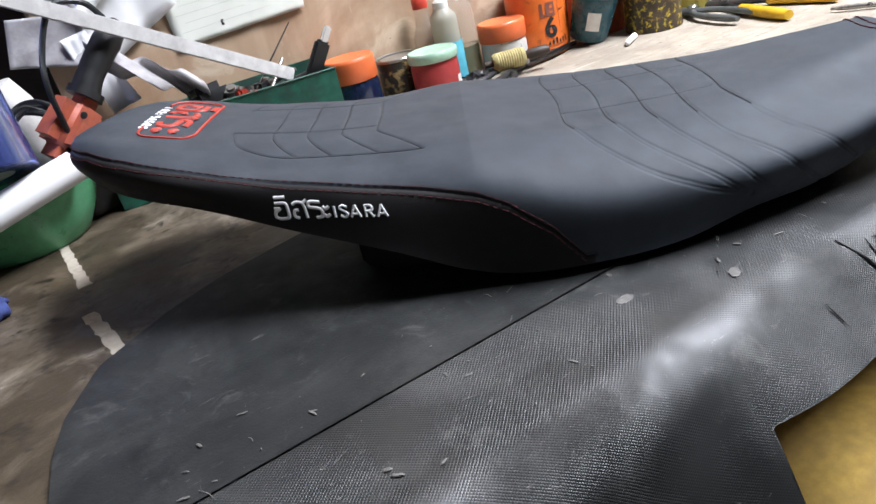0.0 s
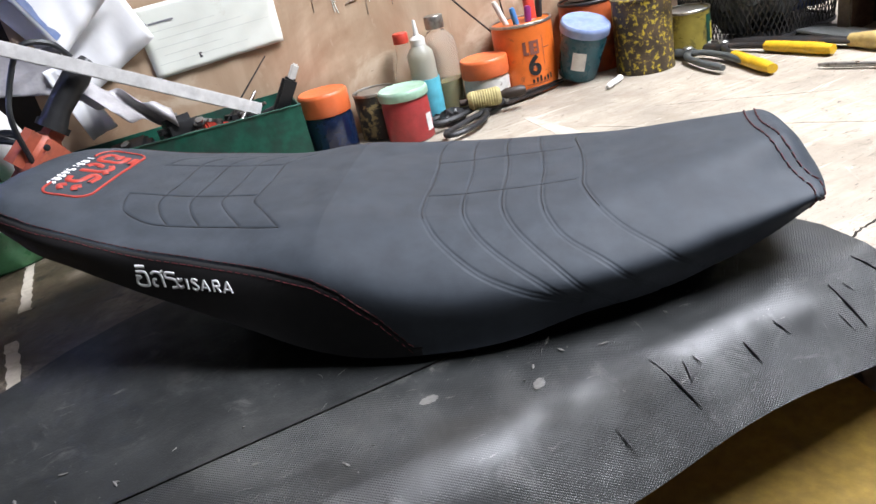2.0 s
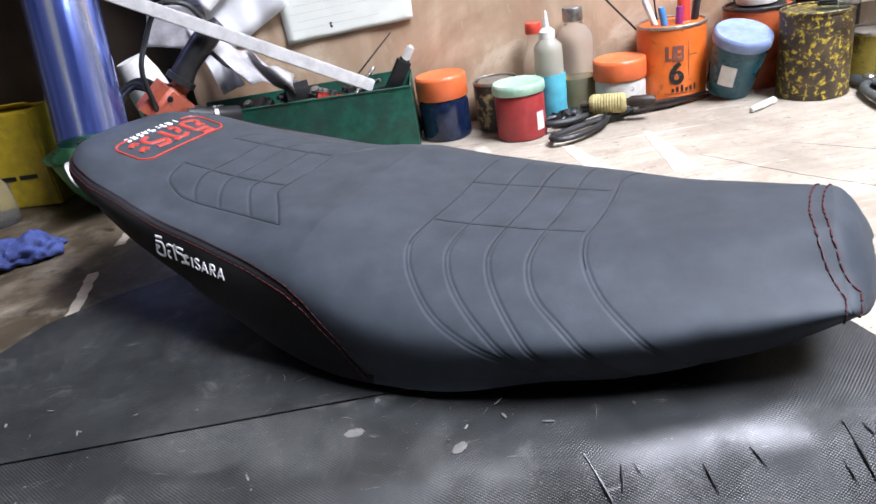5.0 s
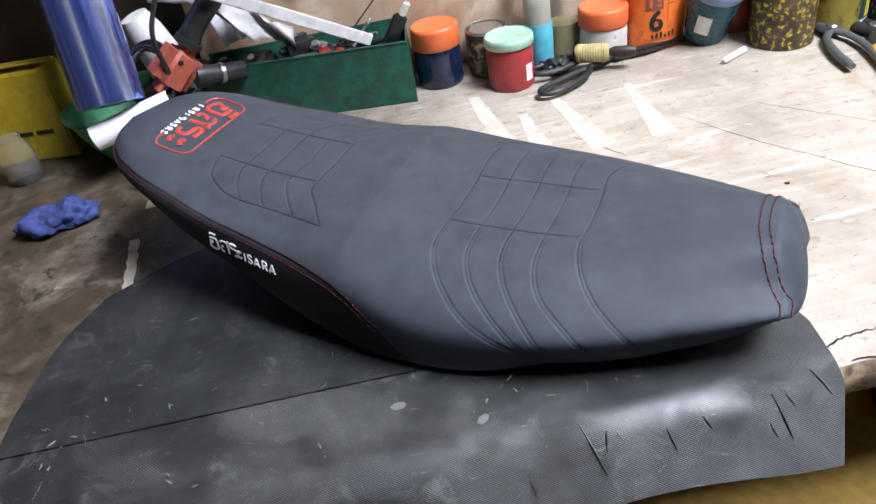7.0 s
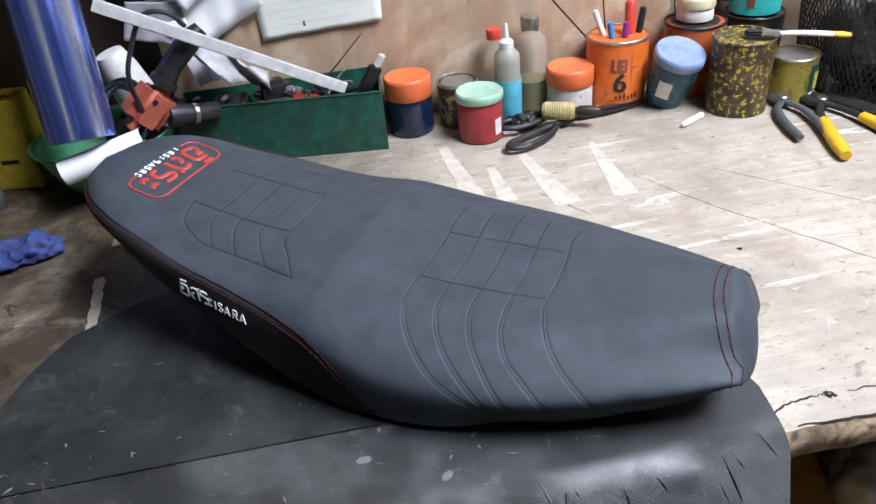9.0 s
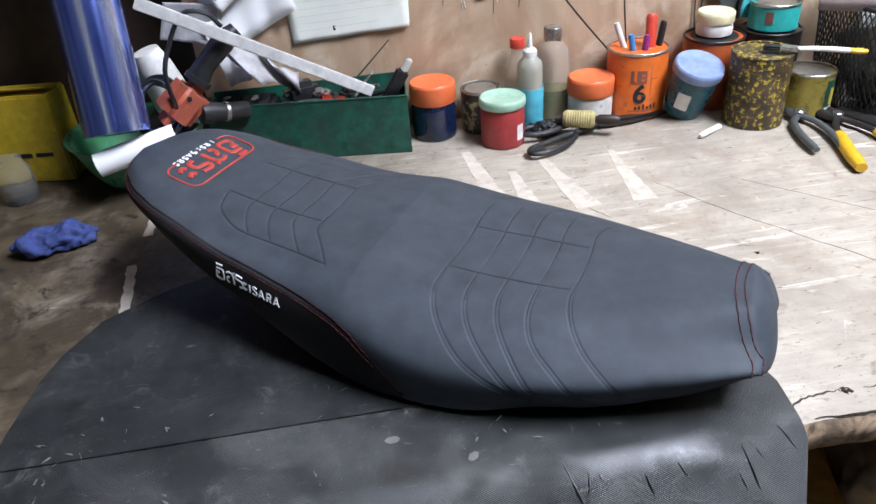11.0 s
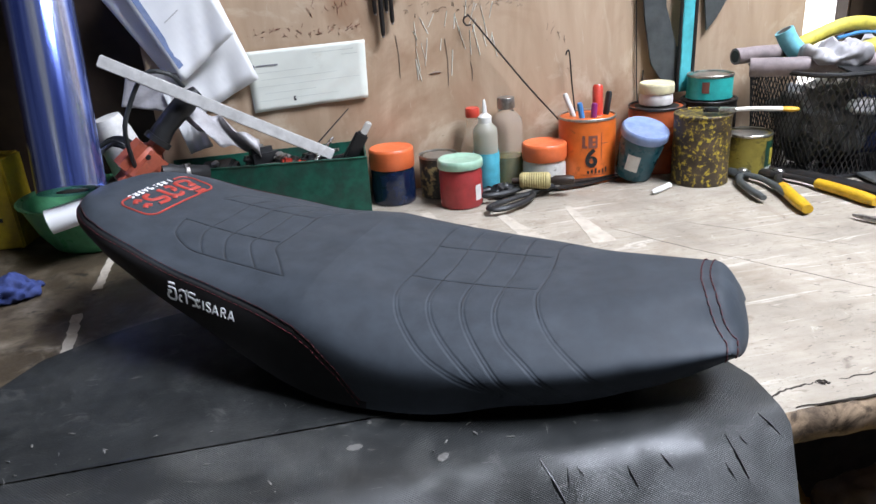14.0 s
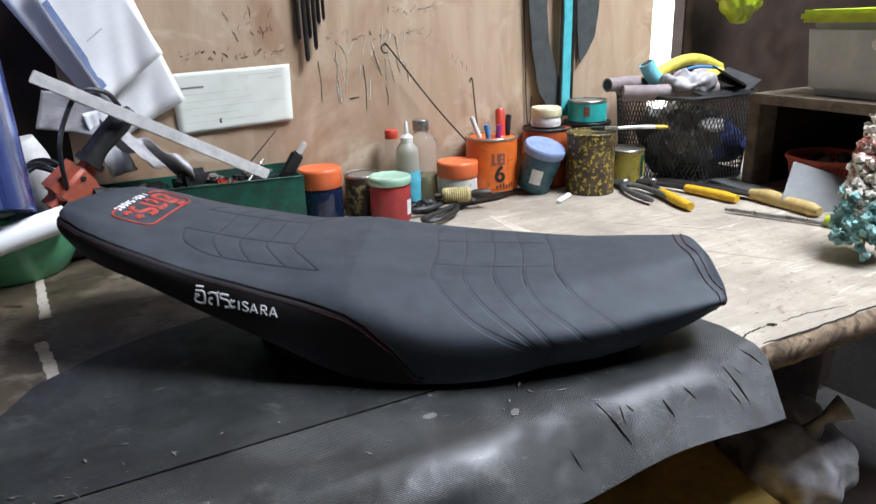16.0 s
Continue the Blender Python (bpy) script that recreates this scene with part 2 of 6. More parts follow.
M_BLUELID = surface("periwinkle_plastic", (0.20, 0.27, 0.46), 0.45, dirt=(0.30, 0.34, 0.46), dirt_scale=25)
M_TEALJAR = surface("teal_paint_jar", (0.02, 0.10, 0.13), 0.3, dirt=(0.03, 0.06, 0.08), dirt_scale=30)
M_CREAM = surface("cream_plastic", (0.75, 0.68, 0.42), 0.45)
M_WHITEPL = surface("white_plastic", (0.72, 0.70, 0.66), 0.42, dirt=(0.5, 0.47, 0.4), dirt_scale=20, dirt_at=(0.6, 0.8))
M_LABELGREEN = surface("dark_green_label", (0.012, 0.075, 0.045), 0.5, dirt=(0.02, 0.03, 0.02), dirt_scale=50)
M_DRIP = surface("paint_caked_tin", (0.060, 0.040, 0.022), 0.5, dirt=(0.46, 0.34, 0.03), dirt_scale=125, dirt_at=(0.53, 0.60), grain=0.4, grain_scale=30, relief=0.6, relief_scale=260)
M_YELTIN = surface("olive_yellow_tin", (0.36, 0.29, 0.06), 0.35, metal=0.3, dirt=(0.08, 0.065, 0.03), dirt_scale=26, dirt_at=(0.5, 0.62))
M_TEALTIN = surface("teal_tin", (0.025, 0.33, 0.30), 0.4)
M_TIN = surface("dull_tin", (0.42, 0.40, 0.36), 0.38, metal=0.85, dirt=(0.14, 0.12, 0.10), dirt_scale=40, dirt_at=(0.52, 0.66))
M_BLACKTIN = surface("black_gold_tin", (0.03, 0.028, 0.022), 0.4, dirt=(0.30, 0.23, 0.10), dirt_scale=75, dirt_at=(0.52, 0.57))
M_BLACK = surface("black_plastic", (0.016, 0.016, 0.017), 0.45, grain=0.2)
M_IRON = surface("dark_iron", (0.045, 0.043, 0.042), 0.42, metal=0.6, dirt=(0.08, 0.05, 0.035), dirt_scale=60)
M_STEEL = surface("worn_steel", (0.40, 0.39, 0.37), 0.33, metal=0.9, dirt=(0.12, 0.10, 0.085), dirt_scale=60)
M_GREYGRIP = surface("grey_metal_tool", (0.12, 0.13, 0.13), 0.45, metal=0.5)
M_YELGRIP = surface("yellow_grip", (0.64, 0.38, 0.015), 0.42, dirt=(0.30, 0.17, 0.03), dirt_scale=60, dirt_at=(0.58, 0.7))
M_GREENBOX = surface("dark_green_painted_steel", (0.012, 0.095, 0.062), 0.42, dirt=(0.028, 0.045, 0.038), dirt_scale=22, dirt_at=(0.45, 0.7), grain=0.25)
M_GREENBOWL = surface("mint_green_plastic_bowl", (0.11, 0.40, 0.19), 0.35, dirt=(0.09, 0.28, 0.15), dirt_scale=20)
M_GRINDER = surface("salmon_red_casing", (0.42, 0.10, 0.055), 0.5, dirt=(0.16, 0.06, 0.04), dirt_scale=40, dirt_at=(0.55, 0.7))
M_CABLE = surface("black_rubber_cable", (0.014, 0.016, 0.017), 0.42)
M_BAR = surface("translucent_white_bar", (0.66, 0.65, 0.63), 0.4, dirt=(0.50, 0.47, 0.43), dirt_scale=40, dirt_at=(0.55, 0.75))
M_BAG = surface("crumpled_clear_film", (0.40, 0.385, 0.39), 0.42, grain=0.2, grain_scale=40, relief=0.8, relief_scale=60)
M_YELLOWTUBE = surface("yellow_foam_tube", (0.60, 0.50, 0.07), 0.55, dirt=(0.33, 0.26, 0.05), dirt_scale=18)
M_CYANTUBE = surface("light_blue_tube", (0.20, 0.55, 0.62), 0.45)
M_PINKROLL = surface("dusty_pink_roll", (0.27, 0.215, 0.21), 0.6, grain=0.15)
M_YELLOWFOAM = surface("yellow_foam", (0.54, 0.35, 0.075), 0.8, dirt=(0.30, 0.19, 0.07), dirt_scale=7, dirt_at=(0.45, 0.75))
M_BLUECLOTH = surface("blue_rag", (0.035, 0.055, 0.19), 0.85, grain=0.3, grain_scale=80, relief=1.0, relief_scale=160)
M_YELBOX = surface("yellow_carton", (0.50, 0.36, 0.02), 0.5, dirt=(0.28, 0.2, 0.03), dirt_scale=14)
M_PINKBASKET = surface("coral_plastic", (0.60, 0.12, 0.09), 0.42)
M_GREYSHEET = surface("grey_sheet", (0.13, 0.135, 0.13), 0.5, grain=0.15, grain_scale=30)
M_WOOL_P = surface("pink_wool", (0.62, 0.30, 0.26), 0.95)
M_WOOL_W = surface("off_white_wool", (0.62, 0.58, 0.50), 0.95)
M_WOOL_B = surface("pale_teal_wool", (0.26, 0.46, 0.44), 0.95)
M_ROPEYEL = surface("straw_coloured_thread", (0.42, 0.35, 0.15), 0.75, relief=0.8, relief_scale=300)
M_WOODGRIP = surface("wrapped_yellow_handle", (0.52, 0.38, 0.14), 0.55, dirt=(0.25, 0.16, 0.06), dirt_scale=50)
M_TEALPAINT = surface("turquoise_paint", (0.10, 0.52, 0.56), 0.4)
M_CLEARBOX = surface("frosted_plastic_box", (0.50, 0.52, 0.50), 0.3, grain=0.08, grain_scale=10)
M_LIME = surface("lime_plastic_lid", (0.42, 0.50, 0.02), 0.45)
M_SCUFF = surface("pale_scuff", (0.14, 0.135, 0.125), 0.6)
M_STRIP = surface("bare_pale_wood", (0.54, 0.48, 0.395), 0.65, dirt=(0.36, 0.31, 0.24), dirt_scale=40, dirt_at=(0.5, 0.66), grain=0.1)
M_FAINT = surface("faded_pencil", (0.27, 0.20, 0.15), 0.8)
M_HOLE = surface("dark_rotten_wood", (0.02, 0.014, 0.009), 0.95)
M_FORMINK = surface("pale_form_print", (0.42, 0.45, 0.42), 0.8)
M_CHALK = surface("white_chalk", (0.80, 0.79, 0.76), 0.9)
M_PEN_R, M_PEN_B = surface("red_marker", (0.60, 0.06, 0.035), 0.35), surface("blue_pen", (0.06, 0.22, 0.50), 0.35)
M_PURPLE = surface("purple_pen", (0.25, 0.03, 0.16), 0.35)


def film_material():
    m, nt, bs = blank("blue_violet_film_painted_glints")
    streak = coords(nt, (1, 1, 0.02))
    # pale and dark bands in the colour paint in window reflections along the roll
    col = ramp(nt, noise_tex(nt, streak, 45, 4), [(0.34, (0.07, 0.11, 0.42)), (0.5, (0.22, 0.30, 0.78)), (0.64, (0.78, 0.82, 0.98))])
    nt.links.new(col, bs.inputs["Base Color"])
    bs.inputs["Metallic"].default_value, bs.inputs["Roughness"].default_value = 0.85, 0.2
    bump(nt, bs, noise_tex(nt, streak, 60, 3), 0.35, 0.002)
    return m


M_FILM = film_material()

# ---- builders ----


def part(name, bm, material, parent=None, label="", smooth=True):
    me = bpy.data.meshes.new(name)
    bm.to_mesh(me)
    bm.free()
    me.materials.append(material)
    if smooth:
        me.shade_smooth()
        me.set_sharp_from_angle(angle=radians(40))
    ob = new(name, me)
    ob.parent = parent
    if label:
        ob["label"] = label
    return ob


def grid_mesh(name, pts, material, parent=None, label="", close_v=False, smooth=True):
    """A sheet from an array of points, rows by columns."""
    pts = np.asarray(pts, float)
    n, k = pts.shape[:2]
    idx = np.arange(n * k).reshape(n, k)
    if close_v:
        idx = np.concatenate([idx, idx[:, :1]], axis=1)
    f = np.stack([idx[:-1, :-1], idx[1:, :-1], idx[1:, 1:], idx[:-1, 1:]], axis=-1).reshape(-1, 4)
    me = bpy.data.meshes.new(name)
    me.from_pydata(pts.reshape(-1, 3).tolist(), [], f.tolist())
    me.materials.append(material)
    if smooth:
        me.shade_smooth()
    ob = new(name, me)
    ob.parent = parent
    if label:
        ob["label"] = label
    return ob


def thing(name, label, category, m=None, group="", kind=""):
    ob = tagged(new(name), label, category, group, kind)
    ob.empty_display_size = 0.02
    if m is not None:
        ob.matrix_world = m
    return ob


def lathe(profile, seg=40, cap=True, wobble=0.0):
    """A turned body about z from (radius, height) pairs."""
    bm = bmesh.new()
    rings = []
    for r, z in profile:
        rings.append([bm.verts.new((r * (1 + wobble * math.sin(3 * a + z * 40)) * math.cos(a), r * (1 + wobble * math.sin(3 * a + z * 40)) * math.sin(a), z))
                      for a in (2 * math.pi * i / seg for i in range(seg))])
    for a, b in zip(rings, rings[1:]):
        for i in range(seg):
            bm.faces.new((a[i], a[(i + 1) % seg], b[(i + 1) % seg], b[i]))
    if cap:
        if profile[0][0] > 1e-5:
            bm.faces.new(rings[0][::-1])
        if profile[-1][0] > 1e-5:
            bm.faces.new(rings[-1])
    bmesh.ops.remove_doubles(bm, verts=bm.verts, dist=1e-6)
    return bm


def box(size, at=(0, 0, 0), bevel=0.002, turn=(0, 0, 0)):
    bm = bmesh.new()
    bmesh.ops.create_cube(bm, size=1, matrix=pose(*at, *turn) @ Matrix.Diagonal((*size, 1)))
    if bevel:
        bmesh.ops.bevel(bm, geom=list(bm.edges), offset=bevel, segments=2, affect="EDGES")
    return bm


def join(*bms):
    out = bmesh.new()
    for b in bms:
        me = bpy.data.meshes.new("tmp")
        b.to_mesh(me)
        b.free()
        out.from_mesh(me)
        bpy.data.meshes.remove(me)
    return out


def slab(outline, z0, z1, bevel=0.0):
    """An upright prism over a plan outline."""
    bm = bmesh.new()
    lo = [bm.verts.new((x, y, z0)) for x, y in outline]
    hi = [bm.verts.new((x, y, z1)) for x, y in outline]
    bm.faces.new(lo[::-1])
    bm.faces.new(hi)
    n = len(lo)
    for i in range(n):
        bm.faces.new((lo[i], lo[(i + 1) % n], hi[(i + 1) % n], hi[i]))
    bmesh.ops.recalc_face_normals(bm, faces=bm.faces)
    if bevel:
        bmesh.ops.bevel(bm, geom=list(bm.edges), offset=bevel, segments=2, affect="EDGES")
    return bm


def spline(pts, n=8):
    """A smooth curve through the points."""
    p = [Vector(q) for q in pts]
    p = [2 * p[0] - p[1], *p, 2 * p[-1] - p[-2]]
    out = []
    for a, b, c, d in zip(p, p[1:], p[2:], p[3:]):
        for i in range(n):
            t = i / n
            out.append(0.5 * (2 * b + (c - a) * t + (2 * a - 5 * b + 4 * c - d) * t * t + (3 * b - a - 3 * c + d) * t ** 3))
    return out + [p[-2]]


def tube(pts, r, seg=8, smooth=0, flat=1.0):
    """A rod along points; r a number or one for each point."""
    pts = spline(pts, smooth) if smooth else [Vector(p) for p in pts]
    pts = [p for i, p in enumerate(pts) if i == 0 or (p - pts[i - 1]).length > 1e-6]
    rs = [r] * len(pts) if isinstance(r, (int, float)) else np.interp(np.linspace(0, 1, len(pts)), np.linspace(0, 1, len(r)), r).tolist()
    bm = bmesh.new()
    rings = []
    side = None
    for i, p in enumerate(pts):
        d = (pts[min(i + 1, len(pts) - 1)] - pts[max(i - 1, 0)]).normalized()
        if side is None:
            side = d.cross(Vector((0, 0, 1)) if abs(d.z) < 0.9 else Vector((1, 0, 0))).normalized()
        side = (side - d * side.dot(d)).normalized()
        up = side.cross(d)
        rings.append([bm.verts.new(p + rs[i] * (math.cos(a) * side + flat * math.sin(a) * up)) for a in (2 * math.pi * k / seg for k in range(seg))])
    for a, b in zip(rings, rings[1:]):
        for k in range(seg):
            bm.faces.new((a[k], a[(k + 1) % seg], b[(k + 1) % seg], b[k]))
    bm.faces.new(rings[0][::-1])
    bm.faces.new(rings[-1])
    bmesh.ops.recalc_face_normals(bm, faces=bm.faces)
    return bm


def rough_up(bm, amount, scale, seed=0):
    for vtx in bm.verts:
        vtx.co += noise.noise_vector(vtx.co * scale + Vector((seed, seed * 2.3, 0))) * amount
    return bm

# ---- structure ----
BENCH_FRONT, WALL_Y, GAP_L, GAP_R = 0.268, 1.0, 1.135, 1.205


def build_structure():
    # bench top with a ragged, worn front edge
    xs = np.linspace(-0.75, 1.75, 300)
    prof = [(1.0, -0.034), (0.004, -0.034), (0.0, -0.03), (-0.004, -0.018), (-0.003, -0.008), (0.004, -0.001), (0.014, 0.0), (0.06, 0.0), (0.2, 0.0), (1.05, 0.0)]
    top, edge = [], []
    for x in xs:
        r = noise.noise(Vector((x * 9, 0, 3))) * 0.004 + noise.noise(Vector((x * 55, 1, 3))) * 0.0022
        q = noise.noise(Vector((x * 30, 7, 1))) * 0.002
        rows = [(x, BENCH_FRONT + a + (r if a < 0.1 else 0), z + (q if a < 0.012 and z < -0.002 else 0)) for a, z in prof]
        top.append(rows[5:])
        edge.append(rows[:6])
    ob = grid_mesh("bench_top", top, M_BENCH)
    tagged(ob, "worn plywood workbench top with stains and scratches", "workbench", kind="structure")
    ob = grid_mesh("bench_edge", edge, M_EDGEWOOD)
    tagged(ob, "raw splintered wooden front edge of the workbench", "bench edge", kind="structure")
    for n, s, at, m, lab in (
            ("wall_north", (GAP_L - 0.035, 0.02, 1.0), ((GAP_L + 0.035) / 2, WALL_Y + 0.01, 0.5), M_WALL, "stained light plywood wall behind the bench"),
            ("wall_north_dark", (0.85, 0.03, 2.6), (-0.39, WALL_Y + 0.075, 0.5), M_DARKWOOD, "dark stained wooden wall panel"),
            ("wall_north_right", (1.0, 0.03, 2.6), (GAP_R + 0.53, WALL_Y + 0.03, 0.5), M_DARKWOOD, "dark stained wooden wall panel"),
            ("wall_north_upper", (GAP_L - 0.035, 0.02, 0.85), ((GAP_L + 0.035) / 2, WALL_Y + 0.012, 1.43), M_WALL, "plywood wall above the bench"),
            ("trim", (0.03, 0.035, 1.9), (GAP_R + 0.015, WALL_Y + 0.0, 0.93), M_DARKWOOD, "dark brown wooden post beside the bright gap"),
            ("wall_west", (0.03, 3.8, 2.8), (-1.25, -0.85, 0.5), M_ROOM, "grimy plaster workshop wall"),
            ("wall_east_low", (0.05, 3.8, 1.7), (2.0, -0.85, 0.0), M_ROOM, "grimy plaster wall below the window"),
            ("wall_east_high", (0.05, 3.8, 0.12), (2.0, -0.85, 2.14), M_ROOM, "grimy plaster wall above the window"),
            ("wall_east_pier", (0.05, 1.9, 1.3), (2.0, -1.6, 1.45), M_ROOM, "grimy plaster pier beside the window"),
            ("wall_south_low", (2.1, 0.05, 1.3), (-0.25, -2.6, -0.2), M_ROOM, "grimy plaster wall of the shop front"),
            ("wall_south_high", (3.6, 0.05, 0.2), (0.5, -2.6, 2.08), M_ROOM, "grimy plaster wall over the shop front"),
            ("floor", (3.7, 3.9, 0.04), (0.5, -0.8, -0.84), M_CONCRETE, "dark concrete workshop floor"),
            ("bench_back_panel", (2.5, 0.02, 0.8), (0.5, 0.92, -0.44), M_DARKWOOD, "dark panel closing the bench below")):
        tagged(part(n, box(s, at, 0.003), m, smooth=False), lab, n.split("_")[0], kind="structure")
    # the unseen ceiling, with an opening made for the lamp right of the bench
    pieces = [box((a1 - a0, b1 - b0, 0.04), ((a0 + a1) / 2, (b0 + b1) / 2, 2.2), 0.002)
              for a0, a1, b0, b1 in ((-1.35, 1.0, -2.75, 1.15), (1.985, 2.35, -2.75, 1.15), (1.0, 1.985, -2.75, -0.72), (1.0, 1.985, 0.48, 1.15))]
    tagged(part("ceiling", join(*pieces), M_ROOM, smooth=False), "grimy unseen workshop ceiling with an assumed open skylight", "ceiling", kind="structure")
    # bright outdoors seen through the gap
    m, nt, bs = blank("bright_outdoors")
    bs.inputs["Emission Color"].default_value, bs.inputs["Emission Strength"].default_value = (1, 0.97, 0.93, 1), 4.0
    tagged(part("backdrop", box((1.2, 0.01, 2.6), (1.6, 1.16, 0.6), 0), m), "bright overcast daylight outside the gap", "backdrop", kind="structure")


build_structure()

# ---- rubber mat ----
MAT_OUT = [(-0.085, 0.20), (-0.085, 0.40), (-0.076, 0.47), (-0.066, 0.505), (-0.037, 0.557), (0.021, 0.598), (0.072, 0.62), (0.16, 0.64), (0.40, 0.60),
           (0.52, 0.48), (0.585, 0.36), (0.592, 0.32), (0.585, 0.26), (0.567, 0.20)]


def build_mat():
    """A sheet that lies on the bench and bends down over its front edge; two lengths meet at a seam."""
    mat = thing("rubber_mat", "scuffed black rubber mat with a seam, draped over the bench edge", "mat", pose(0, 0, 0))
    seam = 0.357
    # left limit of the sheet for each depth, and right limit
    ly = np.array([p[1] for p in MAT_OUT[1:8]])
    lx = np.array([p[0] for p in MAT_OUT[1:8]])
    ry = np.array([p[1] for p in MAT_OUT[8:]][::-1])
    rx = np.array([p[0] for p in MAT_OUT[8:]][::-1])

    def bend(d, x):
        """Place of a point d metres in front of the fold line."""
        if d <= 0:
            return -d, 0.0
        r = 0.042
        top = radians(46 + 40 * np.clip((0.30 - x) / 0.12, 0, 1))
        a = min(d / r, top)
        y, z = -r * math.sin(a), -r * (1 - math.cos(a))
        rest = d - a * r
        return y - rest * math.cos(a), z - rest * math.sin(a)

    fold = 0.283
    # back length, worn smooth
    rows = []
    for y in np.linspace(seam + 0.0002, 0.64, 90):
        l, r_ = np.interp(y, ly, lx), np.interp(y, ry, rx)
        rows.append([(x, y, 0.0035 + 0.0012 * noise.noise(Vector((x * 7, y * 7, 0))) + 0.0012 * math.exp(-((y - seam) / 0.003) ** 2)) for x in np.linspace(l, r_, 160)])
    back = np.array(rows)
    grid_mesh("back_sheet", back, M_MAT_S, mat)
    rim = back[::-1, 0]
    grid_mesh("back_sheet_edge", np.stack([rim, rim * [1, 1, 0] + [0, 0, 0.0003]], axis=1), M_MAT_S, mat)
    # front length, embossed with small pyramids in rows
    nx, ny = 330, 120
    pts = np.zeros((ny, nx, 3))
    for j, d in enumerate(np.linspace(0.0, 0.235, ny)):
        for i, w in enumerate(np.linspace(0, 1, nx)):
            y0 = seam - d
            l = -0.10
            r_ = np.interp(max(y0, 0.20), ry, rx)
            x = l + (r_ - l) * w
            reach = 0.1515 + 0.004 * math.sin(x * 25) + (0.075 * np.clip((0.263 - x) / 0.006, 0, 1))
            dd = min(d, reach)
            yb, zb = bend(dd - (seam - fold), x)
            pts[j, i] = (x, fold + yb if dd > seam - fold else fold + (seam - fold - dd), 0.0035 + zb + 0.0012 * noise.noise(Vector((x * 7, y0 * 7, 0))))
    grid_mesh("front_sheet", pts, M_MAT_E, mat, "embossed black rubber with knife cuts")
    # knife cuts and pale smears
    def on(x, d, lift=0.0016):
        yb, zb = bend(d - (seam - fold), x)
        y = fold + yb if d > seam - fold else fold + (seam - fold - d)
        return Vector((x, y, 0.0035 + zb + lift))
    for x, d0, d1, w, slant in ((0.385, 0.087, 0.128, 0.0011, 0.012), (0.403, 0.097, 0.112, 0.0007, -0.003), (0.41, 0.097, 0.105, 0.0005, 0.003), (0.447, 0.104, 0.121, 0.0008, 0.004),
                                (0.475, 0.10, 0.113, 0.0006, 0.006), (0.53, 0.095, 0.130, 0.0010, 0.006), (0.522, 0.115, 0.13, 0.0005, 0.004), (0.565, 0.083, 0.105, 0.0008, 0.008),
                                (0.54, 0.098, 0.107, 0.0005, 0.004), (0.34, 0.115, 0.135, 0.0006, 0.004)):
        part("cut", tube([on(x, d0, 0.001), on(x + slant * 0.5, (d0 + d1) / 2, 0.001), on(x + slant, d1, 0.001)], [w * 0.4, w, w * 0.3], 6), M_BLACK, mat, "black knife cut")
    for k, (x, y, s) in enumerate(((0.254, 0.323, 0.005), (0.317, 0.292, 0.0045), (0.269, 0.352, 0.002))):
        bm = bmesh.new()
        bmesh.ops.create_icosphere(bm, subdivisions=3, radius=1, matrix=pose(x, y, 0.0042, 0, 0, 40 * k) @ Matrix.Diagonal((s * 1.3, s * 0.8, 0.0002, 1)))
        part("paint_speck", rough_up(bm, 0.0007, 500, k), M_SCUFF, mat, "pale dried glue smear")
    rnd = random.Random(21)
    for k in range(46):
        x, y = rnd.uniform(-0.05, 0.54), rnd.uniform(0.30, 0.47)
        if x < np.interp(y, ly, lx) + 0.03 or (0.02 < x < 0.5 and y > 0.40) or x > np.interp(y, ry, rx) - 0.02:
            continue
        a, length = rnd.uniform(-0.5, 2.2), rnd.uniform(0.004, 0.016)
        mid_ = Vector((x + rnd.uniform(-0.002, 0.002), y + rnd.uniform(-0.002, 0.002), 0.0047))
        d = Vector((math.cos(a), math.sin(a), 0)) * length * 0.5
        part("scratch", tube([mid_ - d, mid_ + Vector((0.0008, 0.0006, 0)), mid_ + d], [0.0001, 0.00032, 0.0001], 5, 4, 0.25), M_SCUFF, mat, "pale scratch")
    rnd = random.Random(4)
    for k in range(70):
        x, d = rnd.uniform(-0.06, 0.56), rnd.uniform(-0.06, 0.07)
        y = seam - d
        if x < np.interp(y, ly, lx) + 0.02 or 0.05 < x < 0.5 and d < -0.03:
            continue
        a, s = rnd.uniform(0, 3), rnd.uniform(0.0003, 0.0011)
        bm = bmesh.new()
        bmesh.ops.create_icosphere(bm, subdivisions=2, radius=1, matrix=pose(x, y, 0.0046, 0, 0, math.degrees(a)) @ Matrix.Diagonal((s * rnd.uniform(1, 5), s, 0.0004, 1)))
        part("paint_speck", rough_up(bm, 0.0005, 500, k), M_SCUFF, mat, "dried pale glue speck")


build_mat()

# ---- the seat ----
SEAT_M = Matrix(((0.852, 0.524, 0, 0.524 * 0.597), (-0.524, 0.852, 0, 0.852 * 0.597), (0, 0, 1, 0), (0, 0, 0, 1)))
SU = [-0.3455, -0.33, -0.3, -0.27, -0.23, -0.2, -0.155, -0.085, -0.05, -0.028, 0.0, 0.04, 0.1, 0.15, 0.2, 0.25, 0.3]
SZC = [0.1405, 0.1450, 0.1462, 0.1391, 0.1275, 0.1208, 0.1119, 0.103, 0.1005, 0.0998, 0.0935, 0.0859, 0.0824, 0.0813, 0.0822, 0.0858, 0.0892]
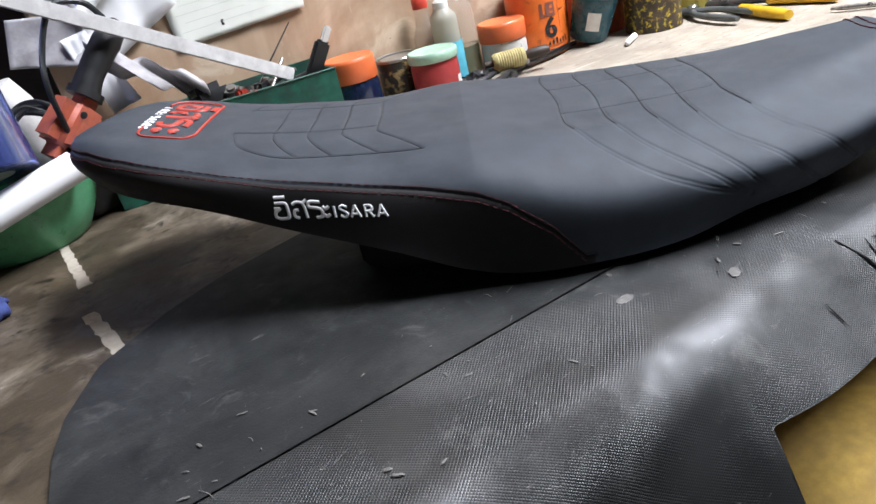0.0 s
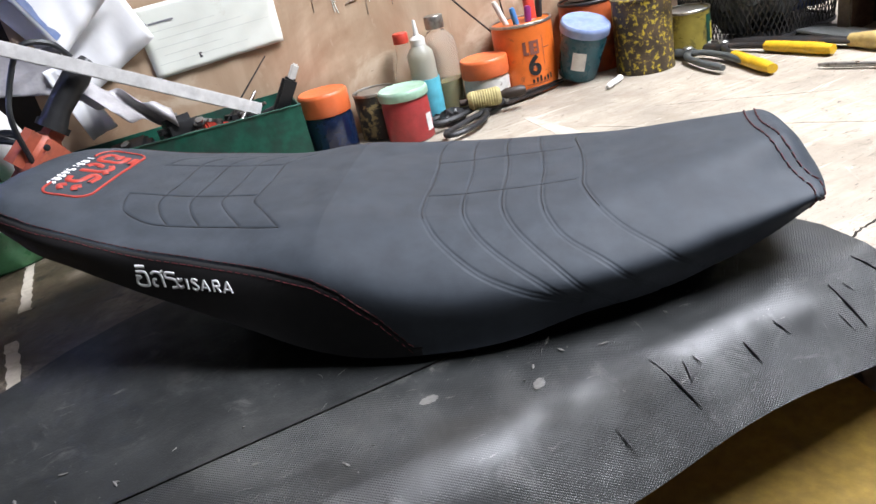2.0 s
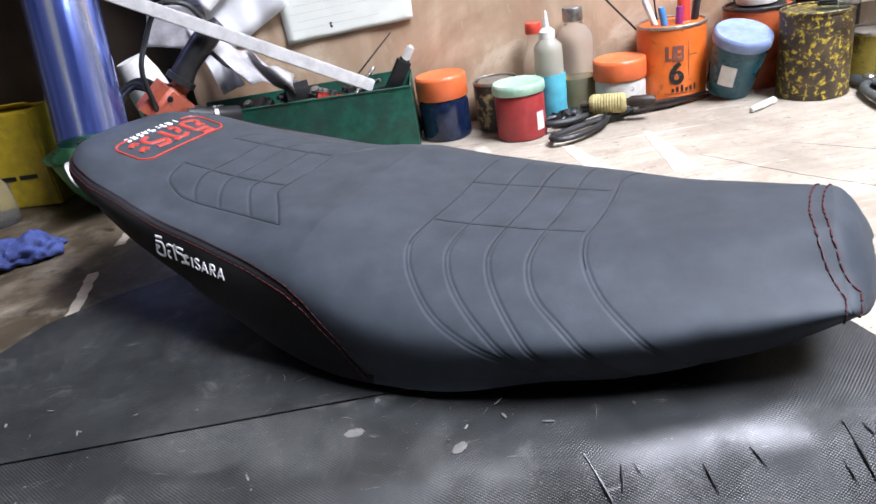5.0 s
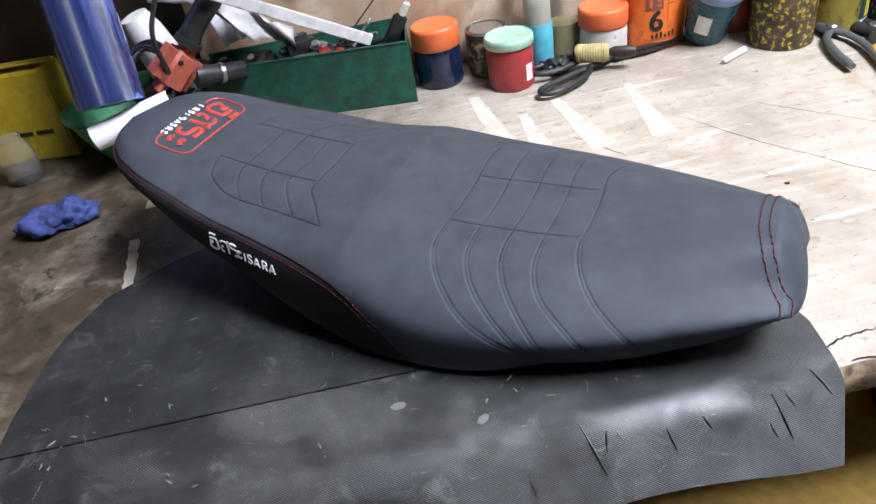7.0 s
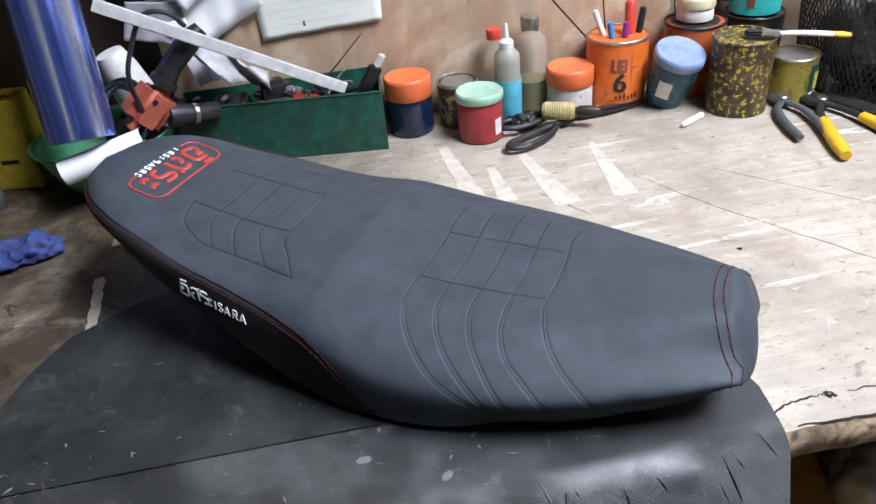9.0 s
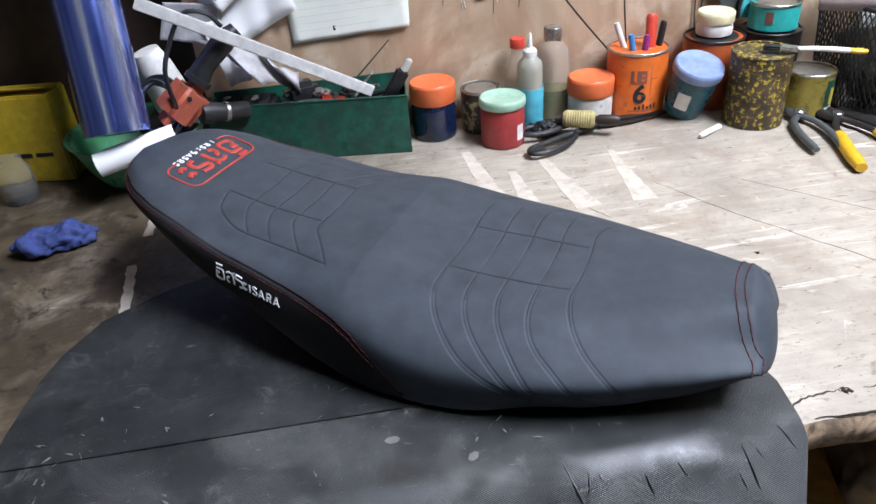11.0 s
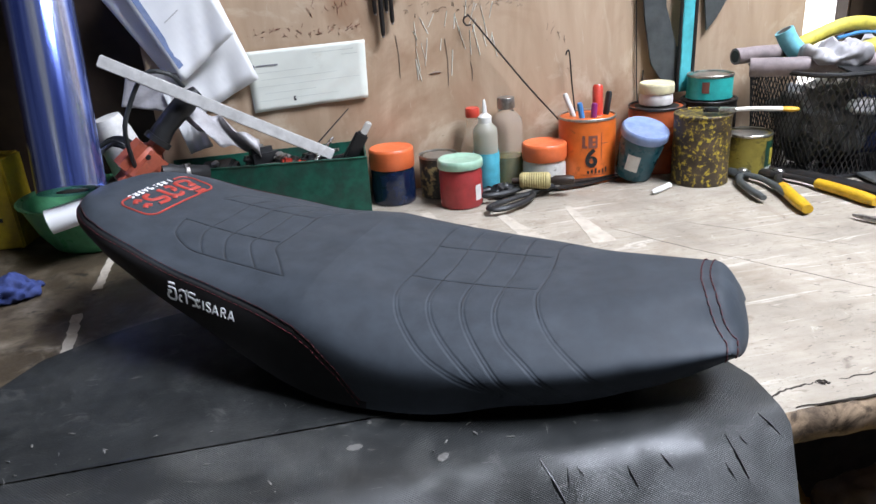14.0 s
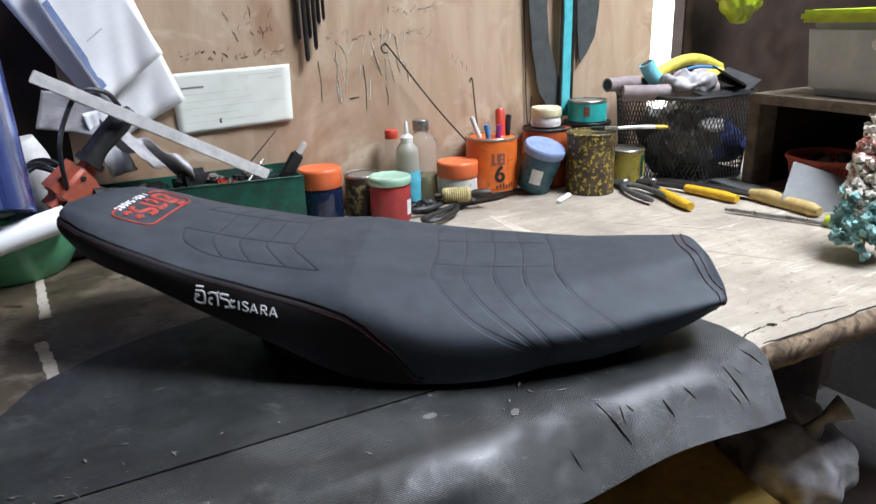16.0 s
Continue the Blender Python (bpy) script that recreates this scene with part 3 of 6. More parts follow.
SWT = [0.0879, 0.091, 0.0944, 0.0921, 0.0894, 0.0884, 0.09, 0.0908, 0.0922, 0.0926, 0.0946, 0.0996, 0.0983, 0.094, 0.0839, 0.0719, 0.0548]
SZT = [0.1365, 0.1415, 0.1425, 0.1356, 0.1218, 0.1126, 0.1033, 0.0956, 0.0958, 0.095, 0.0896, 0.0827, 0.0761, 0.0729, 0.0707, 0.0706, 0.0687]
SWM = [0.1191, 0.1206, 0.1196, 0.1158, 0.1123, 0.1121, 0.1139, 0.1242, 0.1298, 0.1344, 0.1401, 0.1453, 0.1428, 0.1358, 0.1214, 0.101, 0.0748]
SZM = [0.1292, 0.1303, 0.1284, 0.1226, 0.1119, 0.1053, 0.0955, 0.0798, 0.0755, 0.0731, 0.0665, 0.0567, 0.0514, 0.0493, 0.0502, 0.0535, 0.0571]
SWB = [0.0867, 0.0941, 0.1013, 0.1059, 0.1105, 0.1149, 0.1199, 0.1356, 0.1393, 0.1414, 0.1458, 0.1483, 0.143, 0.1263, 0.1111, 0.0914, 0.0603]
SZB = [0.1151, 0.1123, 0.1058, 0.1, 0.0921, 0.0831, 0.0643, 0.0386, 0.0219, 0.0146, 0.0112, 0.0107, 0.0122, 0.0168, 0.0187, 0.0278, 0.0462]
STITCH_U = [-0.3455, -0.33, -0.305, -0.2728, -0.234, -0.202, -0.155, -0.1037, -0.066, -0.0301, -0.0113, 0.0143, 0.0332, 0.0385]
STITCH_Z = [0.1350, 0.1385, 0.1380, 0.1303, 0.1185, 0.1095, 0.0980, 0.0862, 0.0790, 0.0705, 0.0616, 0.0415, 0.0165, 0.0105]
NOSE_U, NOSE_A = -0.155, 0.1905  # the plan of the nose is half an ellipse


def smooth_table(u, us, vs, crease=None):
    """Monotone-ish cubic through a table, with an optional crease."""
    us, vs = np.array(us), np.array(vs)
    m = np.gradient(vs, us)
    i = np.clip(np.searchsorted(us, u) - 1, 0, len(us) - 2)
    h = us[i + 1] - us[i]
    t = np.clip((u - us[i]) / h, 0, 1)
    ml, mr = m[i].copy(), m[i + 1].copy()
    if crease is not None:
        sl = (vs[i + 1] - vs[i]) / h
        ml = np.where(us[i] == crease, sl, ml)
        mr = np.where(us[i + 1] == crease, sl, mr)
    return (2 * t ** 3 - 3 * t ** 2 + 1) * vs[i] + (t ** 3 - 2 * t ** 2 + t) * h * ml + (-2 * t ** 3 + 3 * t ** 2) * vs[i + 1] + (t ** 3 - t ** 2) * h * mr


def half_section(zc, wt, zt, wm, zm, wb, zb, n, zst=None):
    """Points from the crown down to the lower edge, evenly spread."""
    p = np.array([(-wt * 0.6, zc - 0.0012), (0, zc), (wt * 0.6, zc - 0.0012), (wt, zt), (wm, zm), (wb, zb), (2 * wb - wm, 2 * zb - zm)])
    out = []
    for k in range(1, 5):
        a, b, c, d = p[k - 1:k + 3]
        t = np.linspace(0, 1, 24, endpoint=False)[:, None]
        out.append(0.5 * (2 * b + (c - a) * t + (2 * a - 5 * b + 4 * c - d) * t ** 2 + (3 * b - a - 3 * c + d) * t ** 3))
    q = np.concatenate(out + [p[5:6]])
    s = np.concatenate([[0], np.cumsum(np.hypot(*np.diff(q, axis=0).T))])
    cut = s[-1] * 0.97
    if zst is not None:
        low = q[:, 1].argmin()
        half = slice(40, low + 1)
        cut = min(cut, float(np.interp(-zst, -q[half, 1], s[half])))
    ss = np.concatenate([np.linspace(0, cut, n), np.linspace(cut, s[-1], NB + 1)[1:]])
    return np.stack([np.interp(ss, s, q[:, 0]), np.interp(ss, s, q[:, 1])], axis=1), ss, cut


NB = 40  # grid lines of the side panel below the seam


def seat_surface(nu=800, nh=190):
    """Grid of points of the cover, its (along, across) coordinates and the seam's place in each section."""
    caps = 60
    nose = NOSE_U - NOSE_A * np.sin(np.linspace(math.pi / 2, 0, nu // 3))
    us = np.concatenate([nose[:-1], np.linspace(NOSE_U, 0.30, nu - nu // 3), np.full(caps, 0.30)])
    th = np.concatenate([np.zeros(len(us) - caps), np.linspace(0, 1, caps) * math.pi / 2])
    tab = [smooth_table(us, SU, v, -0.028 if v is SZC or v is SZT else None) for v in (SZC, SWT, SZT, SWM, SZM, SWB, SZB)]
    pts, uu, ss, seam = [], [], [], []
    for k in range(len(us)):
        zst = float(np.interp(us[k], STITCH_U, STITCH_Z)) if us[k] < 0.0385 else None
        h, s, cut = half_section(*[t[k] for t in tab], nh, zst)
        fore = np.clip((NOSE_U - us[k]) / NOSE_A, 0, 1)
        sc = max(0.004, math.sqrt(1 - fore * fore))
        # the nose is tucked under, the tail end bulges like a lens
        du = 0.004 * np.clip((tab[4][k] - h[:, 1]) / 0.02, 0, 1) ** 1.5 * fore ** 3
        if th[k] > 0:
            c = max(1e-5, math.cos(th[k]))
            z0 = 0.45 * tab[0][k] + 0.55 * tab[6][k]
            sc = c ** 0.6
            h[:, 1] = z0 + (h[:, 1] - z0) * c ** 0.6
            du = 0.011 * math.sin(th[k])
        h = h * [sc, 1]
        lean = np.clip((0.085 - h[:, 1]) / 0.05, -0.3, 1) * 0.024 * np.clip((us[k] - 0.24) / 0.06, 0, 1)
        bow = 0.005 * (1 - np.clip(np.abs(h[:, 0]) / 0.06, 0, 1) ** 2) * np.clip((us[k] - 0.24) / 0.06, 0, 1)
        u = us[k] + du + lean + bow
        near = np.stack([u[::-1], -h[::-1, 0], h[::-1, 1]], axis=1)
        far = np.stack([u[1:], h[1:, 0], h[1:, 1]], axis=1)
        pts.append(np.concatenate([near, far]))
        uu.append(np.concatenate([u[::-1], u[1:]]))
        ss.append(np.concatenate([-s[::-1] * sc, s[1:] * sc]))
        seam.append(cut * sc)
    return np.array(pts), np.array(uu), np.array(ss), np.array(seam), caps


def seg_dist(u, s, line):
    """Distance on the cover from every point to a polyline in (along, across)."""
    best = np.full(u.shape, 9.0)
    for (a0, b0), (a1, b1) in zip(line, line[1:]):
        du, ds = a1 - a0, b1 - b0
        t = np.clip(((u - a0) * du + (s - b0) * ds) / (du * du + ds * ds), 0, 1)
        best = np.minimum(best, np.hypot(u - a0 - t * du, s - b0 - t * ds))
    return best


def curve2(pts, n=8):
    return [(p.x, p.y) for p in spline([(a, b, 0) for a, b in pts], n)]


def groove_lines():
    """Quilting lines as (along, across) polylines: single lines and double ones."""
    single, double = [], []
    # two lines along the seat and five that run across and sweep back down both sides
    for q, w in ((-1, 0.042), (1, 0.031)):
        single.append(curve2([(0.044, q * w), (0.103, q * (w + 0.001)), (0.157, q * (w - 0.001))]))
    for q in (-1, 1):
        for u0, knee, low, end, girth in ((0.0434, 0.0486, 0.0828, 0.1478, 0.1620), (0.0735, 0.0776, 0.1101, 0.1478, 0.1635), (0.1025, 0.1067, 0.1409, 0.1717, 0.1690),
                                          (0.1310, 0.1341, 0.1690, 0.2042, 0.1610), (0.1615, 0.1660, 0.1939, 0.2316, 0.1425)):
            wide = 0.072 if u0 < 0.15 else 0.055
            side = [(u0 + 0.0018, q * 0.020), (u0, q * 0.042), (u0 - 0.0005, q * (wide - 0.002)), (knee, q * (wide + 0.020)), (knee + 0.011, q * (wide + 0.041)),
                    (low, q * (girth - 0.028 if u0 > 0.05 else 0.1375))]
            if u0 < 0.05:
                side.append((0.1084, q * 0.1506))
            double.append(curve2([(u0 + 0.0022, 0.0)] + side + [(end, q * girth)]))
    # the smaller ladder on the rising front part
    for q in (-1, 1):
        w = 0.033 if q < 0 else 0.039
        single.append(curve2([(-0.2065, q * (w - 0.002)), (-0.152, q * w), (-0.097, q * w)]))
        single.append(curve2([(-0.2065, q * 0.034), (-0.1977, q * 0.0596), (-0.1754, q * 0.0749), (-0.155, q * 0.0795), (-0.1242, q * 0.0812), (-0.0951, q * 0.0842), (-0.0610, q * 0.0905)]))
        for u0, u1, s1 in ((-0.175, -0.1535, 0.0794), (-0.149, -0.1276, 0.0805), (-0.1225, -0.0934, 0.0844), (-0.0955, -0.0610, 0.0910)):
            single.append(curve2([(u0 + 0.001, 0.0), (u0, q * 0.030), (u0 + 0.0008, q * 0.046), (u0 * 0.55 + u1 * 0.45, q * 0.065), (u1, q * s1)]))
    return single, double


def build_seat():
    seat = thing("motorcycle_seat", "charcoal and black leatherette motorcycle seat with red stitching and quilted lines", "motorcycle seat", SEAT_M)
    pts, uu, ss, seam, caps = seat_surface()
    # quilting pressed into the cover
    du = np.gradient(pts, axis=0)
    ds = np.gradient(pts, axis=1)
    nrm = np.cross(du, ds)
    nrm /= np.maximum(np.linalg.norm(nrm, axis=2, keepdims=True), 1e-9)
    nrm *= np.where(nrm[:, nrm.shape[1] // 2, 2].mean() < 0, -1, 1)
    depth = np.zeros(uu.shape)
    single, double = groove_lines()
    for line in single:
        d = seg_dist(uu, ss, line)
        depth = np.maximum(depth, 0.0007 * np.exp(-(d / 0.0011) ** 2))
    for line in double:
        d = seg_dist(uu, ss, line)
        fade = np.clip(np.abs(ss) / 0.06, 0.6, 1)
        depth = np.maximum(depth, fade * 0.0007 * np.exp(-((d - 0.0013) / 0.0007) ** 2))
    # seam valleys along the stitch
    gap = np.abs(np.abs(ss) - seam[:, None])
    depth = np.where(uu < 0.040, np.maximum(depth, 0.0012 * np.exp(-(gap / 0.0014) ** 2)), depth)
    pts2 = pts - nrm * depth[:, :, None]
    me_all = pts2
    n, k = uu.shape
    idx = np.arange(n * k).reshape(n, k)
    f = np.stack([idx[:-1, :-1], idx[1:, :-1], idx[1:, 1:], idx[:-1, 1:]], axis=-1).reshape(-1, 4)
    rowi = np.repeat(np.arange(n - 1), k - 1)
    coli = np.tile(np.arange(k - 1), n - 1)
    cu = uu[:, k // 2][rowi]
    cs = coli - k / 2
    side = ((coli < NB) | (coli >= k - 1 - NB)) & (cu < 0.0385)
    def tail_u(s_):
        """Where the seam of the tail panel runs."""
        return 0.2965 + 0.0215 * np.minimum(np.abs(s_) / 0.079, 1.0) ** 2
    tail = uu[:-1, :-1].ravel() > tail_u(ss[:-1, :-1].ravel()) + 0.001
    for name, pick, m, lab in (("cover", ~side & ~tail, M_VINYL, "charcoal leatherette cover with quilted double lines"),
                               ("side_panel", side & (cs < 0), M_SIDE, "black leatherette side panel"),
                               ("side_panel", side & (cs >= 0), M_SIDE, "black leatherette side panel"),
                               ("tail_panel", tail & ~side, M_VINYL, "charcoal tail cap")):
        ff = f[pick]
        used, inv = np.unique(ff, return_inverse=True)
        me = bpy.data.meshes.new(name)
        me.from_pydata(me_all.reshape(-1, 3)[used].tolist(), [], inv.reshape(-1, 4).tolist())
        me.materials.append(m)
        me.shade_smooth()
        ob = new(name, me)
        ob.parent = seat
        ob["label"] = lab
    # underside and base pan
    lo = pts[24:n - caps + 20:6, [0, -1]]
    lo = np.stack([lo[:, 0], lo[:, 0] * [1, 0.5, 1] + [0, 0, 0.004], lo[:, 1] * [1, 0.5, 1] + [0, 0, 0.004], lo[:, 1]], axis=1)
    grid_mesh("underside", lo, M_PAN, seat)
    part("base_pan", slab([(-0.13, -0.07), (-0.10, -0.09), (0.16, -0.095), (0.25, -0.06), (0.25, 0.06), (0.16, 0.095), (-0.10, 0.09), (-0.13, 0.07)], 0.004, 0.05, 0.004), M_PAN, seat, "black plastic base pan")

    mid = uu[:, k // 2]

    def at(u, s):
        """Point and normal of the cover at (along, across)."""
        fi = float(np.interp(u, mid, np.arange(n)))
        i = min(int(fi), n - 2)
        fi -= i
        out, nn = Vector(), Vector()
        for r, w in ((i, 1 - fi), (i + 1, fi)):
            fj = float(np.interp(s, ss[r], np.arange(k)))
            j = min(int(fj), k - 2)
            fj -= j
            out += w * ((1 - fj) * Vector(pts2[r, j]) + fj * Vector(pts2[r, j + 1]))
            nn += w * ((1 - fj) * Vector(nrm[r, j]) + fj * Vector(nrm[r, j + 1]))
        return out, nn.normalized()

    def on_z(u, z):
        """The near side's point at a height."""
        i = int(np.argmin(np.abs(mid - u)))
        half = pts[i, :k // 2]
        j = np.where(np.abs(half[:, 1]) > 0.05)[0]
        return at(u, float(np.interp(z, half[j, 2], ss[i, j])))

    def thread(line, name, r, m, lab, dash=0.0048, gap=0.0016):
        """A row of separate stitches along a path of (point, normal)."""
        bms, run, cur, step = [], 0.0, [], []
        for (p, nn), (q, _) in zip(line, line[1:]):
            run += (q - p).length
            ph = run % (dash + gap)
            if ph < dash:
                cur.append(p + nn * r * 0.9)
            elif len(cur) > 1:
                step.append(cur)
                cur = []
            else:
                cur = []
        for c in step:
            bms.append(tube([c[0] - (c[1] - c[0]) * 0.2, *c], r, 5))
        if bms:
            part(name, join(*bms), m, seat, lab)

    for q in (-1, 1):
        for off, m in ((-0.0022, M_DARKTHREAD), (0.0042, M_THREAD)):
            line = [at(u, q * (float(np.interp(u, mid, seam)) + off)) for u in np.linspace(-0.343, 0.036, 620)]
            thread(line, "stitching", 0.00036, m, "row of red thread stitches")
    for off in (0.0, 0.0075):
        arc = []
        for j in range(7, k - 7):
            i = min(n - 3, int(np.searchsorted(uu[:n - 20, j], tail_u(ss[n - caps, j]) - off)))
            arc.append((Vector(pts2[i, j]), Vector(nrm[i, j])))
        thread([(a[0].lerp(b[0], 0.5), a[1]) for a, b in zip(arc, arc[2:])], "tail_stitching", 0.00058, M_TAILTHREAD, "row of red thread stitches", 0.006, 0.0014)
    # dark tubes laid flush in the pressed grooves, painting in their shade
    for line, m in [(l, M_SIDE) for l in single] + [([p for p in l if abs(p[1]) < 0.085], M_SIDE) for l in double]:
        path = []
        for a, c in line:
            if c and abs(c) < float(np.interp(a, mid, np.abs(ss[:, 0]))) - 0.001:
                p, nn = at(a, c)
                path.append(p + nn * 0.00005)
        if len(path) > 3:
            part("quilting_line", tube(path, 0.00034, 5), m, seat)

    # printed strokes: flat ribbons that follow the cover
    def ribbon(name, path, place, width, m, lab, under, lift):
        path = [Vector(p) for p in path]
        path = [Vector((p.x, p.y)) for p in spline([(p.x, p.y, 0) for p in path], 6)] if len(path) > 2 else [path[0].lerp(path[1], t) for t in np.linspace(0, 1, 5)]
        g = []
        for i, p in enumerate(path):
            d = (path[min(i + 1, len(path) - 1)] - path[max(i - 1, 0)]).normalized()
            nn = Vector((-d.y, d.x)) * width * 0.5
            row = []
            for f in (-1.0, -0.8, 0.0, 0.8, 1.0):
                q, up = place(p + nn * f)
                row.append(q + up * (lift if abs(f) < 0.9 else 0.0001))
            g.append(row)
        return grid_mesh(name, g, m, under, lab)

    SHAPES = {  # strokes in units of a mark's height
        "tall_a": ([(0.02, 0.66), (0.34, 0.62), (0.06, 0.44), (0.02, 0.12), (0.35, 0.0), (0.74, 0.08), (0.80, 0.5), (0.72, 0.93), (0.12, 0.96)], [(0.16, 1.30), (0.82, 1.30)]),
        "tall_b": ([(0.36, 0.50), (0.10, 0.46), (0.04, 0.12), (0.30, 0.0)], [(0.04, 0.84), (0.34, 0.98), (0.70, 0.80), (0.76, 0.0)], [(0.62, 0.86), (0.94, 1.10)]),
        "tall_c": ([(0.74, 0.92), (0.14, 0.96), (0.04, 0.66), (0.66, 0.52), (0.72, 0.10), (0.34, 0.0)],),
        "pair": ([(0.0, 0.82), (0.16, 0.62), (0.46, 0.80)], [(0.0, 0.26), (0.16, 0.06), (0.46, 0.26)]),
        "bar": ([(0.06, 0.0), (0.06, 1.0)],),
        "bend": ([(0.72, 0.86), (0.34, 1.0), (0.06, 0.76), (0.66, 0.34), (0.40, 0.0), (0.02, 0.16)],),
        "peak": ([(0.0, 0.0), (0.42, 1.0)], [(0.42, 1.0), (0.84, 0.0)], [(0.20, 0.28), (0.64, 0.28)]),
        "hook": ([(0.06, 0.0), (0.06, 1.0)], [(0.06, 0.96), (0.56, 0.94), (0.62, 0.58), (0.06, 0.48)], [(0.36, 0.46), (0.72, 0.0)])}

    def side_place(p):
        base = float(np.interp(p.x, [-0.169, -0.0883], [0.0768, 0.0662]))
        return on_z(p.x, base + p.y)
    for x, kind, h, w in ((-0.1690, "tall_a", 0.0118, 0.0024), (-0.1562, "tall_b", 0.0118, 0.0022), (-0.1448, "tall_c", 0.0118, 0.0023), (-0.1350, "pair", 0.0098, 0.0022),
                          (-0.1279, "bar", 0.0080, 0.0020), (-0.1240, "bend", 0.0080, 0.0017), (-0.1165, "peak", 0.0080, 0.0017), (-0.1066, "hook", 0.0080, 0.0017), (-0.0983, "peak", 0.0080, 0.0017)):
        for stroke in SHAPES[kind]:
            ribbon("print_mark", [(x + a * h, b * h) for a, b in stroke], side_place, w, M_WHITEP, "white printed mark", seat, 0.0005)
    # badge: a raised rounded outline, broken where small white marks stand, with raised red marks inside
    u0, u1, s0, s1, r = -0.2765, -0.2345, -0.0470, 0.0590, 0.012
    ring2 = [(u0, -0.026)]
    for cu_, cs_, a0 in ((u0 + r, s0 + r, 180), (u1 - r, s0 + r, 270), (u1 - r, s1 - r, 0), (u0 + r, s1 - r, 90)):
        for a in np.linspace(0, 90, 7):
            t = math.radians(a0 + a)
            ring2.append((cu_ + r * math.cos(t), cs_ + r * math.sin(t)))
    ring2.append((u0, 0.038))
    dense = []
    for (a, b), (c, d) in zip(ring2, ring2[1:]):
        for t in np.linspace(0, 1, 3 if abs(a - c) + abs(b - d) < 0.01 else 14, endpoint=False):
            p, nn = at(a + (c - a) * t, b + (d - b) * t)
            dense.append(p + nn * 0.0002)
    badge = part("badge_outline", tube(dense, 0.0012, 6), M_RED, seat, "red raised badge outline")

    def badge_place(p):
        return at(p.y, -p.x)
    for x, kind, h in ((-0.0480, "tall_a", 0.0225), (-0.0215, "tall_b", 0.0225), (0.0030, "tall_c", 0.0225), (0.0265, "pair", 0.0225)):
        for stroke in SHAPES[kind]:
            ribbon("badge_mark", [(x + a * h * 0.98, -0.2685 + b * h) for a, b in stroke], badge_place, 0.0052, M_RED, "red raised badge mark", badge, 0.0010)
    for x, kind in zip(np.linspace(-0.035, 0.024, 9), ("bar", "hook", "bend", "pair", "tall_c", "peak", "bend", "hook", "bend")):
        for stroke in SHAPES[kind]:
            ribbon("badge_mark", [(x + a * 0.0058, -0.2795 + b * 0.0062) for a, b in stroke], badge_place, 0.0014, M_WHITEP, "small white printed mark", badge, 0.0007)


build_seat()

# ---- jars, tins and bottles along the wall ----


def jar(name, label, category, x, y, r, h, lid_h, body_m, lid_m, lid_r=None, neck=0.004, ribs=0, tilt=(0, 0, 0), taper=0.0, z=0.0, lid_lab="", group="pots along the wall"):
    """A screw-top pot: a body with rounded foot and shoulder, and a lid with a rim."""
    t = thing(name, label, category, pose(x, y, z, *tilt), group)
    lr = lid_r or r * 1.03
    b = h - lid_h
    rb = r * (1 - taper)
    part("body", lathe([(0, 0.0), (rb * 0.90, 0.0), (rb * 0.98, 0.0015), (rb, 0.005), (r * (1 - taper * 0.5), b * 0.5), (r, b - neck * 2.2), (r * 0.97, b - neck), (r * 0.93, b)], 48), body_m, t)
    prof = [(lr * 0.97, b - 0.001), (lr, b + 0.001), (lr, h - 0.005), (lr * 0.985, h - 0.002), (lr * 0.93, h), (lr * 0.86, h - 0.0012), (0, h - 0.0016)]
    bm = lathe(prof, 96 if ribs else 48)
    if ribs:
        for v in bm.verts:
            d = math.hypot(v.co.x, v.co.y)
            if d > lr * 0.98:
                a = math.atan2(v.co.y, v.co.x)
                k = 1 + 0.012 * math.sin(a * 48)
                v.co.x, v.co.y = v.co.x * k, v.co.y * k
    part("lid", bm, lid_m, t, lid_lab)
    return t


def tin(name, label, x, y, r, h, body_m, z=0.0, closed=False, rim_m=None, inside=0.02, group="pots along the wall", inner_m=None):
    """A metal can with rolled rims, open or with a pressed lid."""
    t = thing(name, label, "can", pose(x, y, z), group)
    part("body", lathe([(r * 0.97, 0.0), (r * 1.015, 0.0008), (r * 1.015, 0.003), (r, 0.0045), (r, h - 0.0045), (r * 0.992, h - 0.003)], 56, cap=True), body_m, t)
    rim = [(r * 0.99, h - 0.0045), (r * 1.02, h - 0.004), (r * 1.025, h - 0.001), (r * 1.0, h), (r * 0.955, h - 0.0008), (r * 0.95, h - 0.004)]
    if closed:
        part("rim", lathe(rim + [(r * 0.80, h - 0.0045), (r * 0.79, h - 0.002), (r * 0.70, h - 0.0015), (0, h - 0.002)], 56, cap=False), rim_m or M_TIN, t)
    else:
        part("rim", lathe(rim + [(r * 0.945, h - inside), (0, h - inside - 0.001)], 56, cap=False), rim_m or M_TIN, t)
    return t


def bend_patch(name, parent, r, a0, a1, z0, z1, m, label="", lift=0.0006):
    """A label wrapped on a round body between two angles (degrees)."""
    pts = [[((r + lift) * math.cos(math.radians(a)), (r + lift) * math.sin(math.radians(a)), z) for z in np.linspace(z0, z1, 3)] for a in np.linspace(a0, a1, 12)]
    return grid_mesh(name, pts, m, parent, label)


